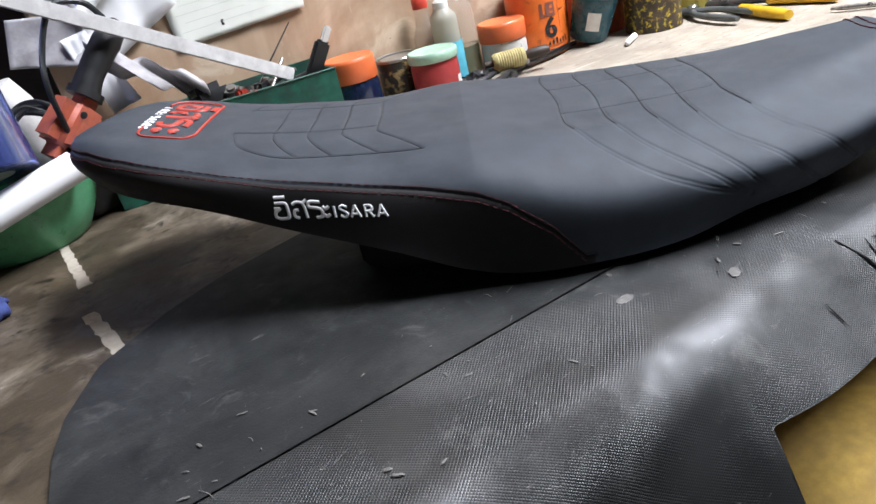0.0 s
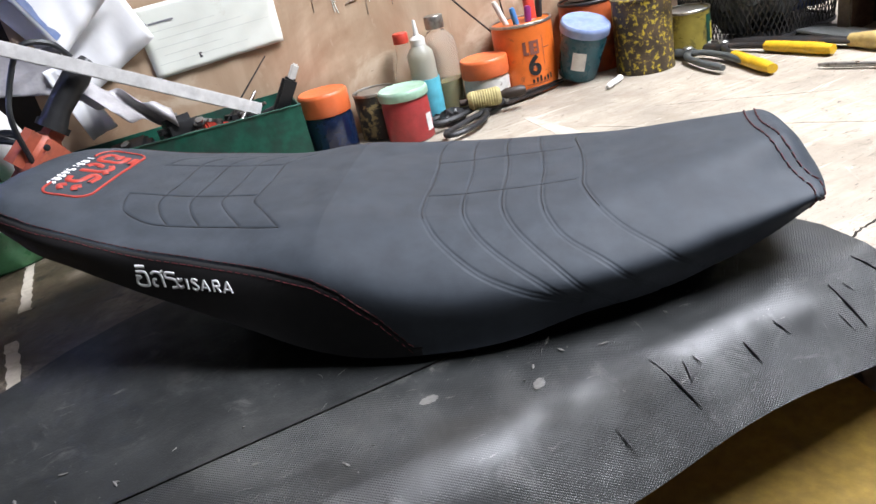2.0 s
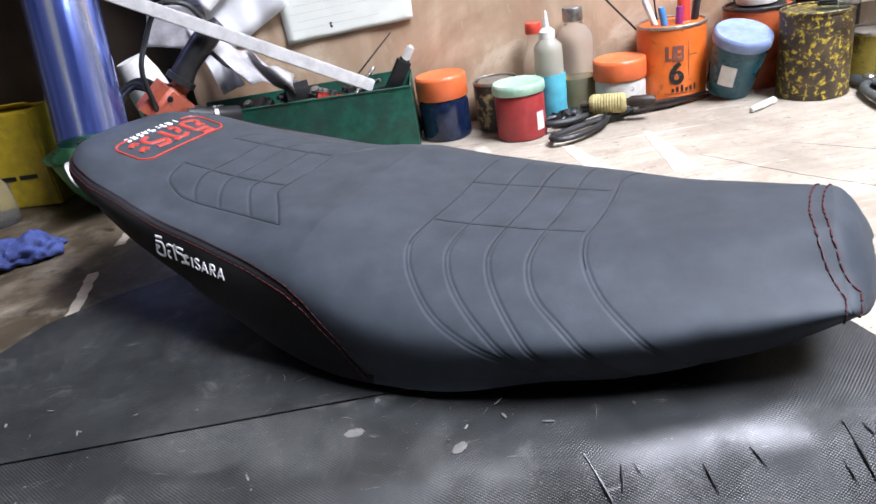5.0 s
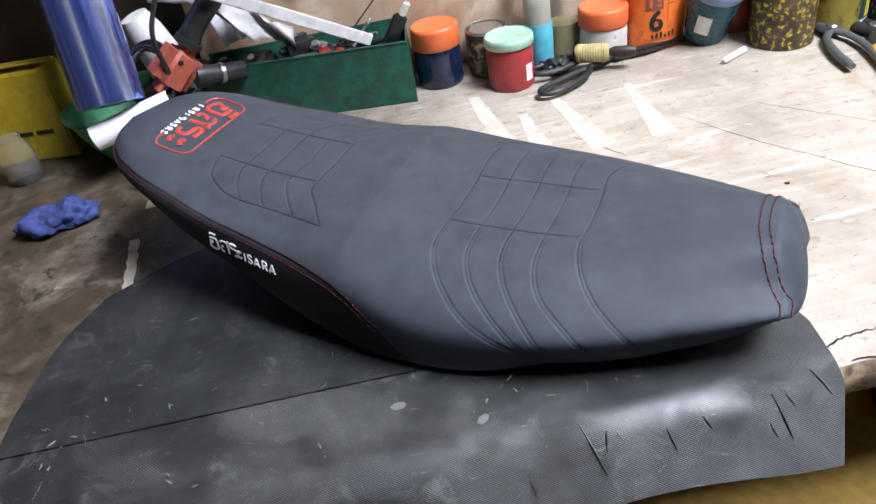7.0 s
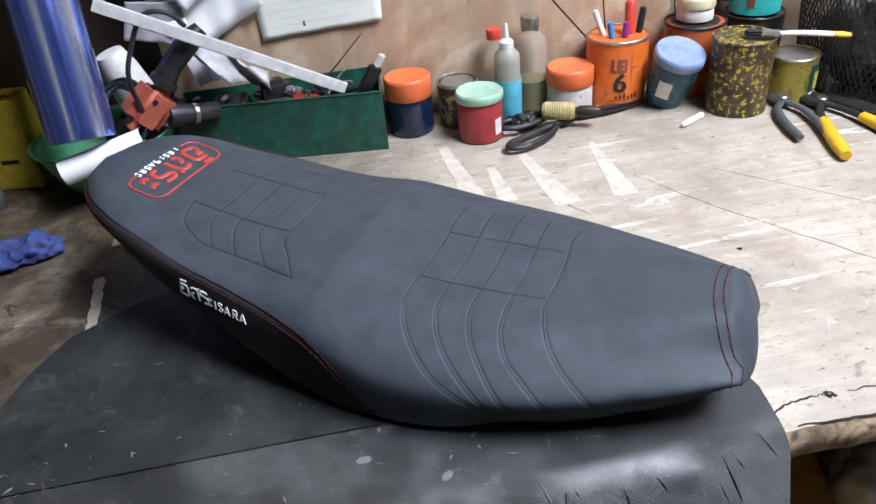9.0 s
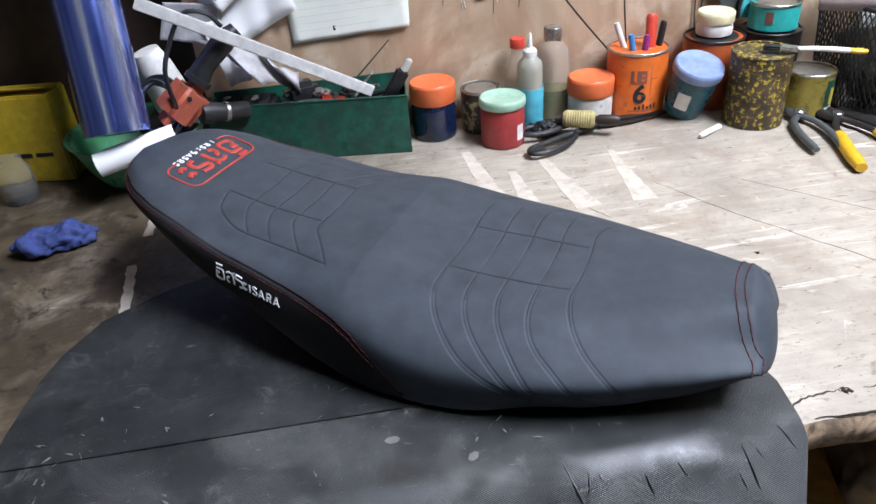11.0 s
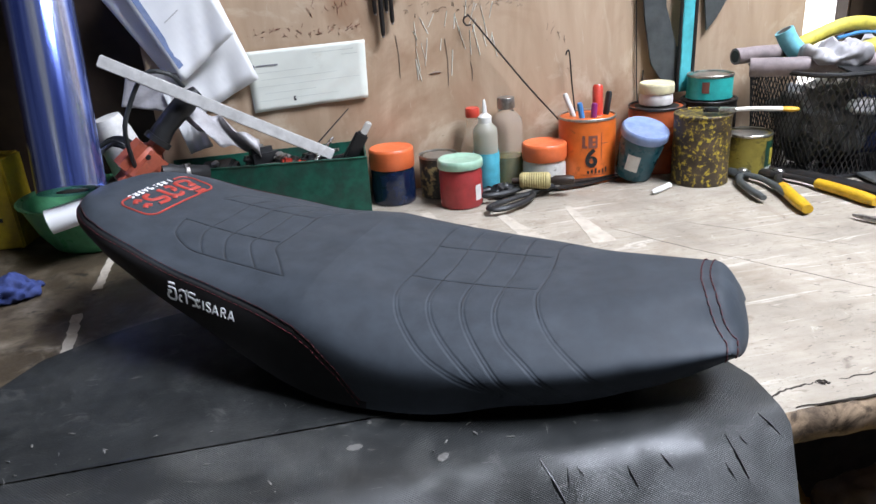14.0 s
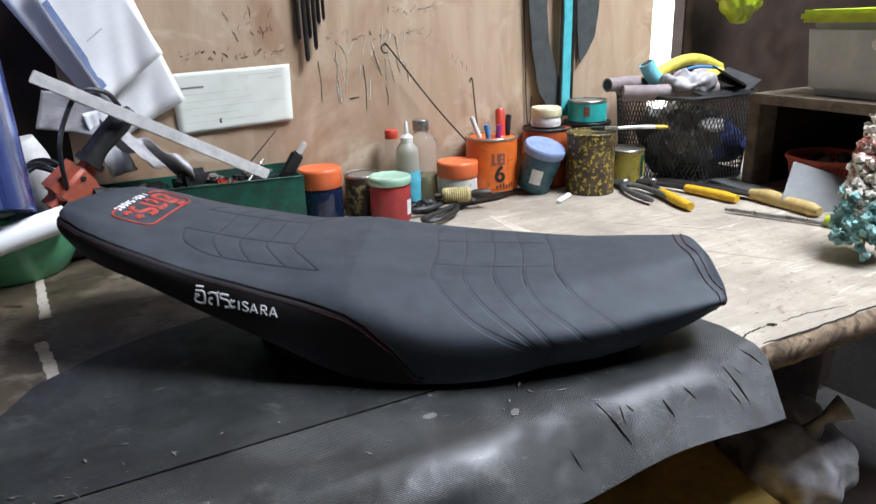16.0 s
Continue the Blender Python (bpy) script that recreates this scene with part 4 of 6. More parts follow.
def build_pots():
    jar("ink_jar", "dark blue ink jar with a ribbed orange screw lid", "jar", 0.382, 0.95, 0.0345, 0.088, 0.030, M_NAVY, M_ORLID, 0.0355, ribs=1, lid_lab="ribbed orange plastic lid")
    tin("round_tin", "black and gold round tin with a worn metal lid", 0.458, 0.955, 0.0310, 0.068, M_BLACKTIN, closed=True)
    t = jar("ink_jar", "red plastic ink jar with a faded mint lid", "jar", 0.478, 0.889, 0.0330, 0.0735, 0.012, M_REDJAR, M_MINT, 0.0350, lid_lab="faded mint green lid")
    bend_patch("paper_label", t, 0.0326, -62, -38, 0.012, 0.036, M_WHITEPL, "torn white paper label")
    # squeeze bottle in a cyan cup
    t = thing("cyan_cup", "cyan plastic cup holding a glue bottle", "cup", pose(0.531, 0.930, 0), "pots along the wall")
    part("body", lathe([(0.0, 0.0), (0.0195, 0.0), (0.0205, 0.003), (0.0212, 0.068), (0.0203, 0.068), (0.0198, 0.01), (0, 0.01)], 36), M_CYAN, t)
    t = thing("squeeze_bottle", "milky plastic squeeze bottle with a pointed nozzle", "bottle", pose(0.531, 0.930, 0.011), "pots along the wall")
    part("body", lathe([(0, 0.0), (0.0175, 0.0), (0.019, 0.004), (0.0192, 0.085), (0.0185, 0.094), (0.012, 0.101), (0.010, 0.104)], 36), M_MILKY, t)
    part("nozzle", lathe([(0.0105, 0.1035), (0.0108, 0.1125), (0.0085, 0.115), (0.0042, 0.118), (0.0022, 0.137), (0.0012, 0.139), (0, 0.139)], 24), M_WHITEPL, t, "pointed off-white nozzle")
    t = thing("small_glass_bottle", "small clear bottle with a red screw cap", "bottle", pose(0.522, 0.972, 0), "pots along the wall")
    part("body", lathe([(0, 0.0), (0.019, 0.0), (0.0205, 0.004), (0.0205, 0.060), (0.018, 0.078), (0.0115, 0.095), (0.0095, 0.115), (0.0095, 0.122)], 36), M_CLEAR, t)
    part("cap", lathe([(0.0112, 0.117), (0.0115, 0.118), (0.0115, 0.130), (0.0105, 0.1315), (0, 0.1315)], 30), M_PEN_R, t, "red plastic cap")
    t = thing("clear_bottle", "clear plastic bottle with a grey cap, part full of yellowish liquid", "bottle", pose(0.578, 0.970, 0), "pots along the wall")
    part("body", lathe([(0, 0.0), (0.024, 0.0), (0.0262, 0.004), (0.0262, 0.098), (0.0245, 0.108), (0.017, 0.117), (0.0125, 0.121), (0.0125, 0.131)], 40), M_CLEAR, t)
    part("liquid", lathe([(0, 0.002), (0.0235, 0.002), (0.0252, 0.006), (0.0252, 0.048), (0, 0.048)], 40), M_AMBER, t, "yellowish liquid")
    part("cap", lathe([(0.0138, 0.125), (0.0142, 0.126), (0.0142, 0.142), (0.0132, 0.1435), (0, 0.1435)], 40), M_TIN, t, "grey metal cap")
    jar("glue_jar", "smeared white jar with an orange screw lid", "jar", 0.630, 0.935, 0.0345, 0.0715, 0.026, M_WHITEJAR, M_ORLID, 0.0362, ribs=0, lid_lab="orange plastic lid")
    # orange tin with pens
    t = tin("orange_tin", "orange metal glue tin with black marks, holding pens", 0.709, 0.948, 0.0462, 0.106, M_ORANGE, inside=0.05)
    for a0, a1, z0, z1, mm in ((-98, -90, 0.060, 0.080, M_MAROON), (-90, -80, 0.076, 0.080, M_MAROON), (-84, -80, 0.060, 0.080, M_MAROON), (-90, -82, 0.060, 0.064, M_MAROON), (-90, -82, 0.068, 0.071, M_MAROON),
                               (-110, -104, 0.060, 0.080, M_MAROON), (-104, -100, 0.060, 0.064, M_MAROON), (-112, -62, 0.0155, 0.0165, M_MAROON),
                               (-72, -56, 0.066, 0.0672, M_MAROON), (-72, -71, 0.04, 0.085, M_MAROON)):
        bend_patch("print_mark", t.children[0], 0.0462, a0 - 12, a1 - 12, z0, z1, mm)
    for j in range(6):
        bend_patch("print_mark", t.children[0], 0.0462, -112 + j * 7.5, -108 + j * 7.5, 0.018, 0.023 + 0.002 * (j % 3), M_BLACK, "dark printed mark")
    cu = bpy.data.curves.new("digit", "FONT")
    cu.offset = 0.0012
    cu.body, cu.size, cu.extrude, cu.align_x = "6", 0.040, 0.0003, "CENTER"
    tmp = new("digit", cu)
    me = bpy.data.meshes.new_from_object(tmp.evaluated_get(bpy.context.evaluated_depsgraph_get()))
    bpy.data.objects.remove(tmp)
    for v in me.vertices:
        a = math.radians(-104) + v.co.x / 0.0462
        v.co = Vector(((0.0467 + v.co.z) * math.cos(a), (0.0467 + v.co.z) * math.sin(a), 0.030 + v.co.y))
    me.materials.append(M_BLACK)
    d = new("digit", me)
    d.parent, d["label"] = t.children[0], "black printed digit six"
    # pens in the tin
    for nm, lab, m, p0, p1, r, capm in (("marker_pen", "red and white thick marker pen", M_PEN_R, (0.722, 0.935, 0.056), (0.727, 0.948, 0.152), 0.0078, M_WHITEP),
                                        ("pen", "slim white ballpoint pen with black tip", M_WHITEPL, (0.705, 0.950, 0.057), (0.676, 0.962, 0.140), 0.004, M_BLACK),
                                        ("pen", "slim blue plastic pen in the tin", M_PEN_B, (0.705, 0.938, 0.057), (0.690, 0.935, 0.128), 0.0042, M_PEN_B),
                                        ("marker_pen", "slim purple marker pen in the tin", M_PURPLE, (0.712, 0.935, 0.057), (0.714, 0.930, 0.126), 0.0046, M_PURPLE),
                                        ("box_cutter", "black snap-off box cutter", M_BLACK, (0.734, 0.945, 0.058), (0.748, 0.950, 0.139), 0.0068, M_GREYGRIP)):
        t = thing(nm, lab, "pen" if "pen" in nm else "cutter", pose(*p0), "pens in the tin")
        ax = Vector(p1) - Vector(p0)
        part("barrel", tube([(0, 0, 0), ax * 0.52], r, 14, flat=0.6 if nm == "box_cutter" else 1), capm if nm == "marker_pen" and m is M_PEN_R else m, t)
        part("cap", tube([ax * 0.50, ax * 0.96, ax], [r * 1.12, r * 1.1, r * 0.8], 14, flat=0.6 if nm == "box_cutter" else 1), m, t)
    t = thing("wire_hook", "long thin steel rod with a hooked end", "hook", pose(0.702, 0.962, 0.058), "")
    part("rod", tube([(0, 0, 0), (-0.085, 0.018, 0.10), (-0.168, 0.022, 0.205), (-0.178, 0.022, 0.213), (-0.184, 0.022, 0.208), (-0.180, 0.022, 0.200), (-0.172, 0.022, 0.2)], 0.0014, 8, 5), M_IRON, t)
    t = thing("wire_hook", "thin steel wire with a bent end", "hook", pose(0.705, 0.975, 0.058), "")
    part("rod", tube([(0, 0, 0), (-0.008, 0.008, 0.09), (-0.012, 0.010, 0.142), (-0.016, 0.010, 0.146), (-0.018, 0.010, 0.140)], 0.0013, 8, 5), M_IRON, t)
    # leaning pot with a blue lid
    t = jar("paint_pot", "teal paint pot with a periwinkle blue lid, leaning over", "jar", 0.772, 0.907, 0.0350, 0.086, 0.014, M_TEALJAR, M_BLUELID, 0.0375, tilt=(19, 5, 0), taper=0.16, z=0.009, lid_lab="periwinkle blue lid")
    bend_patch("paper_label", t, 0.0335, -146, -112, 0.022, 0.050, M_WHITEPL, "torn white paper label", 0.0014)
    # second orange tin with a small white jar on it
    tin("orange_tin", "dull orange metal tin with a rusty rim", 0.834, 0.951, 0.0455, 0.109, M_ORANGE2, closed=True, rim_m=M_IRON)
    jar("cream_jar", "small white plastic jar with a cream lid standing on a tin", "jar", 0.832, 0.951, 0.0272, 0.036, 0.016, M_WHITEPL, M_CREAM, 0.0285, z=0.1095, lid_lab="cream plastic lid")
    tin("paint_can", "paint can caked with black and yellow paint, open", 0.860, 0.8535, 0.0430, 0.1095, M_DRIP, inside=0.012, rim_m=M_DRIP)
    t = tin("small_tin", "small yellow-smeared tin with a steel lid and torn green label", 0.949, 0.862, 0.0355, 0.0685, M_YELTIN, closed=True)
    bend_patch("paper_label", t, 0.0355, -78, -22, 0.006, 0.058, M_LABELGREEN, "dark green torn label")
    bend_patch("label_band", t, 0.0355, -64, -26, 0.020, 0.046, M_YELLOWTUBE, "yellow label patch", 0.0012)
    bend_patch("label_band", t, 0.0355, -76, -30, 0.008, 0.017, M_WHITEPL, "white label strip", 0.0012)
    tin("dark_tin", "dark dirty metal can standing behind the others", 0.925, 0.945, 0.045, 0.112, M_IRON, closed=True, rim_m=M_IRON)
    t = tin("teal_tin", "teal tin with a round badge, standing on a can", 0.925, 0.945, 0.0365, 0.040, M_TEALTIN, z=0.1125, closed=True)
    bend_patch("round_badge", t, 0.0365, -140, -122, 0.012, 0.030, M_MAROON, "dark round badge")
    # flat brush across the can
    t = thing("paint_brush", "paint brush with a yellow-tipped white handle lying across a can", "brush", pose(0.875, 0.838, 0.1115, 0, 1.5, -30) @ Matrix.Scale(0.72, 4), "")
    part("handle", tube([(0.03, 0, 0.004), (0.06, 0, 0.007), (0.10, 0, 0.008), (0.125, 0, 0.008)], [0.007, 0.0075, 0.0085, 0.008], 14, 6, 0.6), M_WHITEPL, t)
    part("handle_tip", tube([(0.1245, 0, 0.008), (0.14, 0, 0.008), (0.152, 0, 0.008), (0.156, 0, 0.008)], [0.0086, 0.009, 0.0075, 0.003], 14, 4, 0.6), M_YELGRIP, t, "yellow painted tip")
    part("ferrule", box((0.035, 0.026, 0.009), (0.018, 0, 0.004), 0.003), M_TIN, t)
    part("bristles", rough_up(box((0.035, 0.024, 0.008), (-0.014, 0, 0.004), 0.003), 0.002, 200), M_BLACK, t)


build_pots()

# ---- on the wall ----


def flat_sheet(name, label, corners, y, m, curl=0.006, cat="paper", marks=(), group="papers pinned to the wall"):
    """A thin pinned sheet: corners in (x, z) order, curling off the wall."""
    t = thing(name, label, cat, pose(0, 0, 0), group)
    a, b, c, d = [Vector((p[0], p[1])) for p in corners]

    def at(s, r, off=0.0):
        p = (a * (1 - s) + b * s) * (1 - r) + (d * (1 - s) + c * s) * r
        bow = curl * (r ** 2) * (0.4 + 0.6 * math.sin(s * 5 + r * 3)) + 0.0015 * math.sin(s * 9 + r * 7)
        return (p.x, y - abs(bow) - off, p.y)
    g = [[at(s, r) for r in np.linspace(0, 1, 16)] for s in np.linspace(0, 1, 16)]
    ob = grid_mesh("sheet", g, m, t)
    md = ob.modifiers.new("thickness", "SOLIDIFY")
    md.thickness = 0.0004
    for s0, r0, s1, r1, mm in marks:
        grid_mesh("print_line", [[at(s, r, 0.0009) for r in np.linspace(r0, r1, 3)] for s in np.linspace(s0, s1, 6)], mm, t)
    return t


def build_wall_things():
    flat_sheet("paper_sheet", "large blank white paper sheet pinned to the wall at a slant", ((-0.02, 0.365), (0.115, 0.445), (0.197, 0.207), (0.102, 0.158)), WALL_Y - 0.004, M_PAPER, 0.010)
    flat_sheet("paper_sheet", "folded white paper sheet pinned over another one", ((0.018, 0.365), (0.105, 0.43), (0.174, 0.276), (0.089, 0.212)), WALL_Y - 0.018, M_PAPER, 0.010,
               marks=((0.06, 0.15, 0.14, 0.9, M_BLUELID), (0.25, 0.55, 0.5, 0.56, M_BAR)))
    flat_sheet("paper_sheet", "crumpled grey scrap of paper hanging below", ((0.012, 0.235), (0.085, 0.225), (0.082, 0.165), (-0.004, 0.185)), WALL_Y - 0.012, M_BAG, 0.012)
    flat_sheet("paper_sheet", "narrow white paper strip hanging behind the grinder", ((0.055, 0.20), (0.085, 0.205), (0.115, 0.115), (0.080, 0.105)), WALL_Y - 0.016, M_PAPER, 0.012)
    marks = [(0.05, 0.22, 0.07, 0.30, M_INK), (0.08, 0.235, 0.26, 0.262, M_INK)]
    marks += [(0.06 + 0.05 * (k % 2), 0.36 + 0.115 * k, 0.55 + 0.38 * ((k * 7) % 3) / 2, 0.3635 + 0.115 * k, M_FORMINK) for k in range(5)]
    marks += [(0.35, 0.80, 0.37, 0.88, M_BLACK), (0.55, 0.12, 0.9, 0.125, M_FORMINK), (0.8, 0.2, 0.93, 0.206, M_FORMINK)]
    flat_sheet("paper_form", "pale printed paper form pinned to the wall", ((0.179, 0.245), (0.363, 0.249), (0.360, 0.161), (0.183, 0.154)), WALL_Y - 0.003, M_PAPERG, 0.002, marks=marks)
    # writing and scratches on the plywood: plain thin strokes
    rnd = random.Random(11)
    t = thing("wall_writing", "faded handwriting and scratches on the plywood", "writing", pose(0, WALL_Y - 0.0006, 0), kind="stuff")
    bms, bmd = [], []
    for x0, x1, z, h, dest in ((0.425, 0.62, 0.286, 0.013, bms), (0.535, 0.64, 0.325, 0.012, bms), (0.655, 0.685, 0.235, 0.03, bms), (0.27, 0.345, 0.31, 0.03, bmd), (0.20, 0.36, 0.268, 0.012, bmd)):
        x = x0
        while x < x1:
            for _ in range(2):
                a = (x + rnd.uniform(0, 0.007), 0, z + rnd.uniform(-h / 2, h / 2))
                b = (a[0] + rnd.uniform(-0.006, 0.008), 0, a[2] + rnd.uniform(-h / 2, h / 2))
                dest.append(tube([a, ((a[0] + b[0]) / 2 + rnd.uniform(-0.003, 0.003), 0, (a[2] + b[2]) / 2), b], 0.00035, 4))
            x += 0.0095
    for x, z0, z1 in ((0.412, 0.25, 0.185), (0.49, 0.24, 0.165), (0.53, 0.2, 0.17)):
        bms.append(tube([(x, 0, z0), (x + 0.003, 0, (z0 + z1) / 2), (x + 0.002, 0, z1)], 0.0007, 4))
    bms.append(tube([(0.462, 0, 0.187), (0.472, 0, 0.189), (0.48, 0, 0.188)], [0.001, 0.0022, 0.0008], 5))
    part("dark_strokes", join(*bms), M_FAINT, t)
    part("red_strokes", join(*bmd), M_MAROON, t)
    pale = [tube([(x, 0, z), (x + rnd.uniform(-0.012, 0.012), 0, z - rnd.uniform(0.01, 0.05))], rnd.uniform(0.0004, 0.0008), 4)
            for x, z in ((rnd.uniform(0.43, 0.58), rnd.uniform(0.2, 0.3)) for _ in range(26))]
    part("pale_scratches", join(*pale), M_PAPERG, t)
    # drill bits hanging from a nail
    for k, (x, z0, r) in enumerate(((0.383, 0.283, 0.0032), (0.392, 0.25, 0.0036), (0.401, 0.285, 0.003), (0.408, 0.268, 0.0034), (0.417, 0.306, 0.003), (0.424, 0.312, 0.0028))):
        t = thing("hanging_rod", "thin dark steel rod hanging in a bunch on the wall", "tool", pose(x, WALL_Y - 0.007 - 0.003 * (k % 2), z0), "rods hanging on the wall")
        part("shaft", lathe([(0, 0), (r * 0.6, 0.001), (r, 0.006), (r, 0.20), (r * 1.3, 0.205), (r * 1.3, 0.24), (0, 0.241)], 14), M_IRON, t)
        part("tip", lathe([(0, -0.001), (r * 0.62, 0.0), (r * 0.75, 0.004)], 12), M_STEEL, t)
    t = thing("nail", "steel nail holding the rods", "nail", pose(0.402, WALL_Y, 0.50))
    part("shaft", tube([(0, 0, 0), (0, -0.03, 0.004)], 0.0022, 8), M_STEEL, t)
    # blades leaning on and hanging from the wall
    def blade(name, label, outline, y, m, thick=0.003):
        t = thing(name, label, "knife", pose(0, y, 0), "blades on the wall")
        bm = slab([(p[0], p[1]) for p in outline], 0, thick, 0.0008)
        bmesh.ops.transform(bm, matrix=Matrix.Rotation(radians(90), 4, "X"), verts=bm.verts)
        part("blade", bm, m, t)
        return t
    o = [(0.812, 0.44), (0.858, 0.44), (0.856, 0.32), (0.862, 0.26), (0.882, 0.20), (0.908, 0.158), (0.914, 0.135), (0.893, 0.124), (0.862, 0.135), (0.838, 0.17), (0.824, 0.24), (0.815, 0.32)]
    blade("curved_blade", "broad dark curved blade leaning on the wall", o, WALL_Y - 0.012, M_GREYGRIP)
    o = [(0.928, 0.44), (0.985, 0.44), (0.984, 0.32), (0.976, 0.265), (0.958, 0.235), (0.940, 0.215), (0.934, 0.26), (0.929, 0.33)]
    blade("knife_blade", "dark pointed knife blade hanging on the wall", o, WALL_Y - 0.006, M_GREYGRIP)
    t = thing("painted_ruler", "turquoise painted strip with dark worn edges on the wall", "ruler", pose(0.898, WALL_Y - 0.02, 0.10, 0, 0.5, 0), "blades on the wall")
    part("strip", box((0.020, 0.004, 0.36), (0, 0, 0.20), 0.001), M_TEALPAINT, t)
    part("edge", box((0.006, 0.005, 0.36), (0.0135, 0, 0.20), 0.001), M_IRON, t)
    part("edge", box((0.005, 0.005, 0.36), (-0.0130, 0, 0.20), 0.001), M_IRON, t)
    t = thing("wire_loop", "thin dark wire hanging on the wall", "wire", pose(0.81, WALL_Y - 0.004, 0))
    part("wire", tube([(0, 0, 0.44), (0.002, 0, 0.3), (0.006, 0, 0.2), (0.010, 0, 0.12), (0.016, 0, 0.10), (0.02, 0, 0.16)], 0.0012, 6, 5), M_IRON, t)


build_wall_things()

# ---- dark corner with the film roll, bowl, grinder and toolbox ----


def build_corner():
    t = thing("plastic_bowl", "mint green plastic bowl holding a roll of film", "bowl", pose(-0.062, 0.945, 0) @ Matrix.Scale(0.93, 4))
    part("body", lathe([(0, 0.0), (0.066, 0.0), (0.072, 0.004), (0.088, 0.03), (0.100, 0.062), (0.103, 0.074), (0.109, 0.0765), (0.110, 0.079), (0.107, 0.080), (0.100, 0.076), (0.096, 0.06), (0.084, 0.03), (0.068, 0.007), (0, 0.006)], 64), M_GREENBOWL, t)
    t = thing("film_roll", "shiny blue-violet reflective film wound on a roll", "film roll", pose(-0.060, 0.852, 0.100, -22, -2.3, 0))
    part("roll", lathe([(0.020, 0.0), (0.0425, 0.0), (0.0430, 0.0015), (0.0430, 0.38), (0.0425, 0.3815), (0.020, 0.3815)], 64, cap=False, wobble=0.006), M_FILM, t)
    part("core", lathe([(0.0185, 0.002), (0.0205, 0.001), (0.0205, 0.38), (0.0185, 0.38), (0.0185, 0.002)], 32, cap=False), M_PAPER, t, "paper core")
    t = thing("paper_roll", "rolled white paper lying in the bowl", "paper roll", pose(0.013, 0.858, 0.0860, 0, 80, 14))
    part("roll", lathe([(0.015, 0), (0.0165, 0.0), (0.0165, -0.11), (0.015, -0.11), (0.015, 0)], 28, cap=False), M_PAPER, t)
    part("inner_layer", lathe([(0.011, -0.002), (0.0122, -0.002), (0.0122, -0.08), (0.011, -0.08), (0.011, -0.002)], 24, cap=False), M_PAPER, t)
    t = thing("white_cone", "white plastic cone standing in the dark corner", "cone", pose(-0.005, 0.985, 0.08, 5, -14, 0))
    part("shell", lathe([(0.0, 0.0), (0.030, 0.0), (0.031, 0.004), (0.026, 0.07), (0.020, 0.096), (0, 0.098)], 32), M_WHITEPL, t)
    # dark heap, added to carry the grinder
    bm = bmesh.new()
    bmesh.ops.create_icosphere(bm, subdivisions=4, radius=1, matrix=pose(0.005, 0.985, 0.045) @ Matrix.Diagonal((0.075, 0.05, 0.052, 1)))
    for v in bm.verts:
        v.co += v.normal * (0.014 * noise.noise(v.co * 28) + 0.006 * noise.noise(v.co * 80))
        v.co.z = max(v.co.z, 0.0)
    t = thing("black_bag", "crumpled dark heap added in the corner to carry the grinder", "bag")
    part("bag", bm, M_BLACK, t)
    # angle grinder with its coiled cable
    t = thing("angle_grinder", "dusty salmon-red power tool with a black handle", "power tool", pose(0.026, 0.890, 0.120, 14, -38, 18))
    bm = box((0.078, 0.056, 0.052), (0, 0, 0), 0)
    bmesh.ops.bevel(bm, geom=list(bm.edges), offset=0.017, segments=5, affect="EDGES")
    for v in bm.verts:
        v.co.y *= 1 - 0.25 * max(0, v.co.x / 0.04)
    part("casing", bm, M_GRINDER, t, "salmon-red casing")
    part("handle", tube([(0.036, 0, 0.004), (0.06, 0, 0.010), (0.10, 0, 0.012), (0.125, 0, 0.010)], [0.016, 0.014, 0.0155, 0.010], 18, 6), M_BLACK, t, "black rubber handle")
    part("collar", tube([(0.034, 0, 0.004), (0.042, 0, 0.005)], 0.019, 20), M_BLACK, t)
    part("screw", lathe([(0, 0), (0.004, 0), (0.0035, 0.0015), (0, 0.002)], 12), M_BLACK, t).matrix_local = pose(0.012, -0.024, 0.01, 90)
    pts = []
    rnd = random.Random(5)
    for k in range(64):
        a = k / 64 * 6 * 2 * math.pi
        r = 0.036 + 0.006 * math.sin(k * 0.9) + rnd.uniform(-0.002, 0.002)
        pts.append((-0.008 + r * math.cos(a) * 0.85, 0.885 + 0.012 * math.sin(k * 0.6) + r * math.sin(a) * 0.35, 0.118 + r * math.sin(a) * 0.85))
    pts += [(0.02, 0.86, 0.165), (0.03, 0.875, 0.20), (0.055, 0.885, 0.238), (0.085, 0.89, 0.235), (0.10, 0.895, 0.215)]
    t = thing("power_cable", "coiled black power cable of the grinder", "cable")
    part("cable", tube(pts, 0.0032, 8, 4), M_CABLE, t)
    t = thing("plastic_wrap", "crumpled clear plastic wrap behind the grinder", "plastic wrap")
    g = [[(0.075 + 0.11 * s, 0.935 + 0.02 * math.sin(s * 9 + r * 4) + 0.02 * r, 0.165 - 0.07 * s + 0.028 * r + 0.006 * math.sin(s * 21 + r * 9) * (1 - s * 0.5)) for r in np.linspace(0, 1, 12)] for s in np.linspace(0, 1, 30)]
    ob = grid_mesh("wrap", g, M_BAG, t)
    ob.modifiers.new("thickness", "SOLIDIFY").thickness = 0.0006
    # yellow carton and blue rag further along the bench
    t = thing("yellow_carton", "yellow cardboard carton standing in the corner", "box", pose(-0.235, 0.985, 0, 0, 0, -8))
    part("body", box((0.135, 0.06, 0.135), (0, 0, 0.0675), 0.003), M_YELBOX, t)
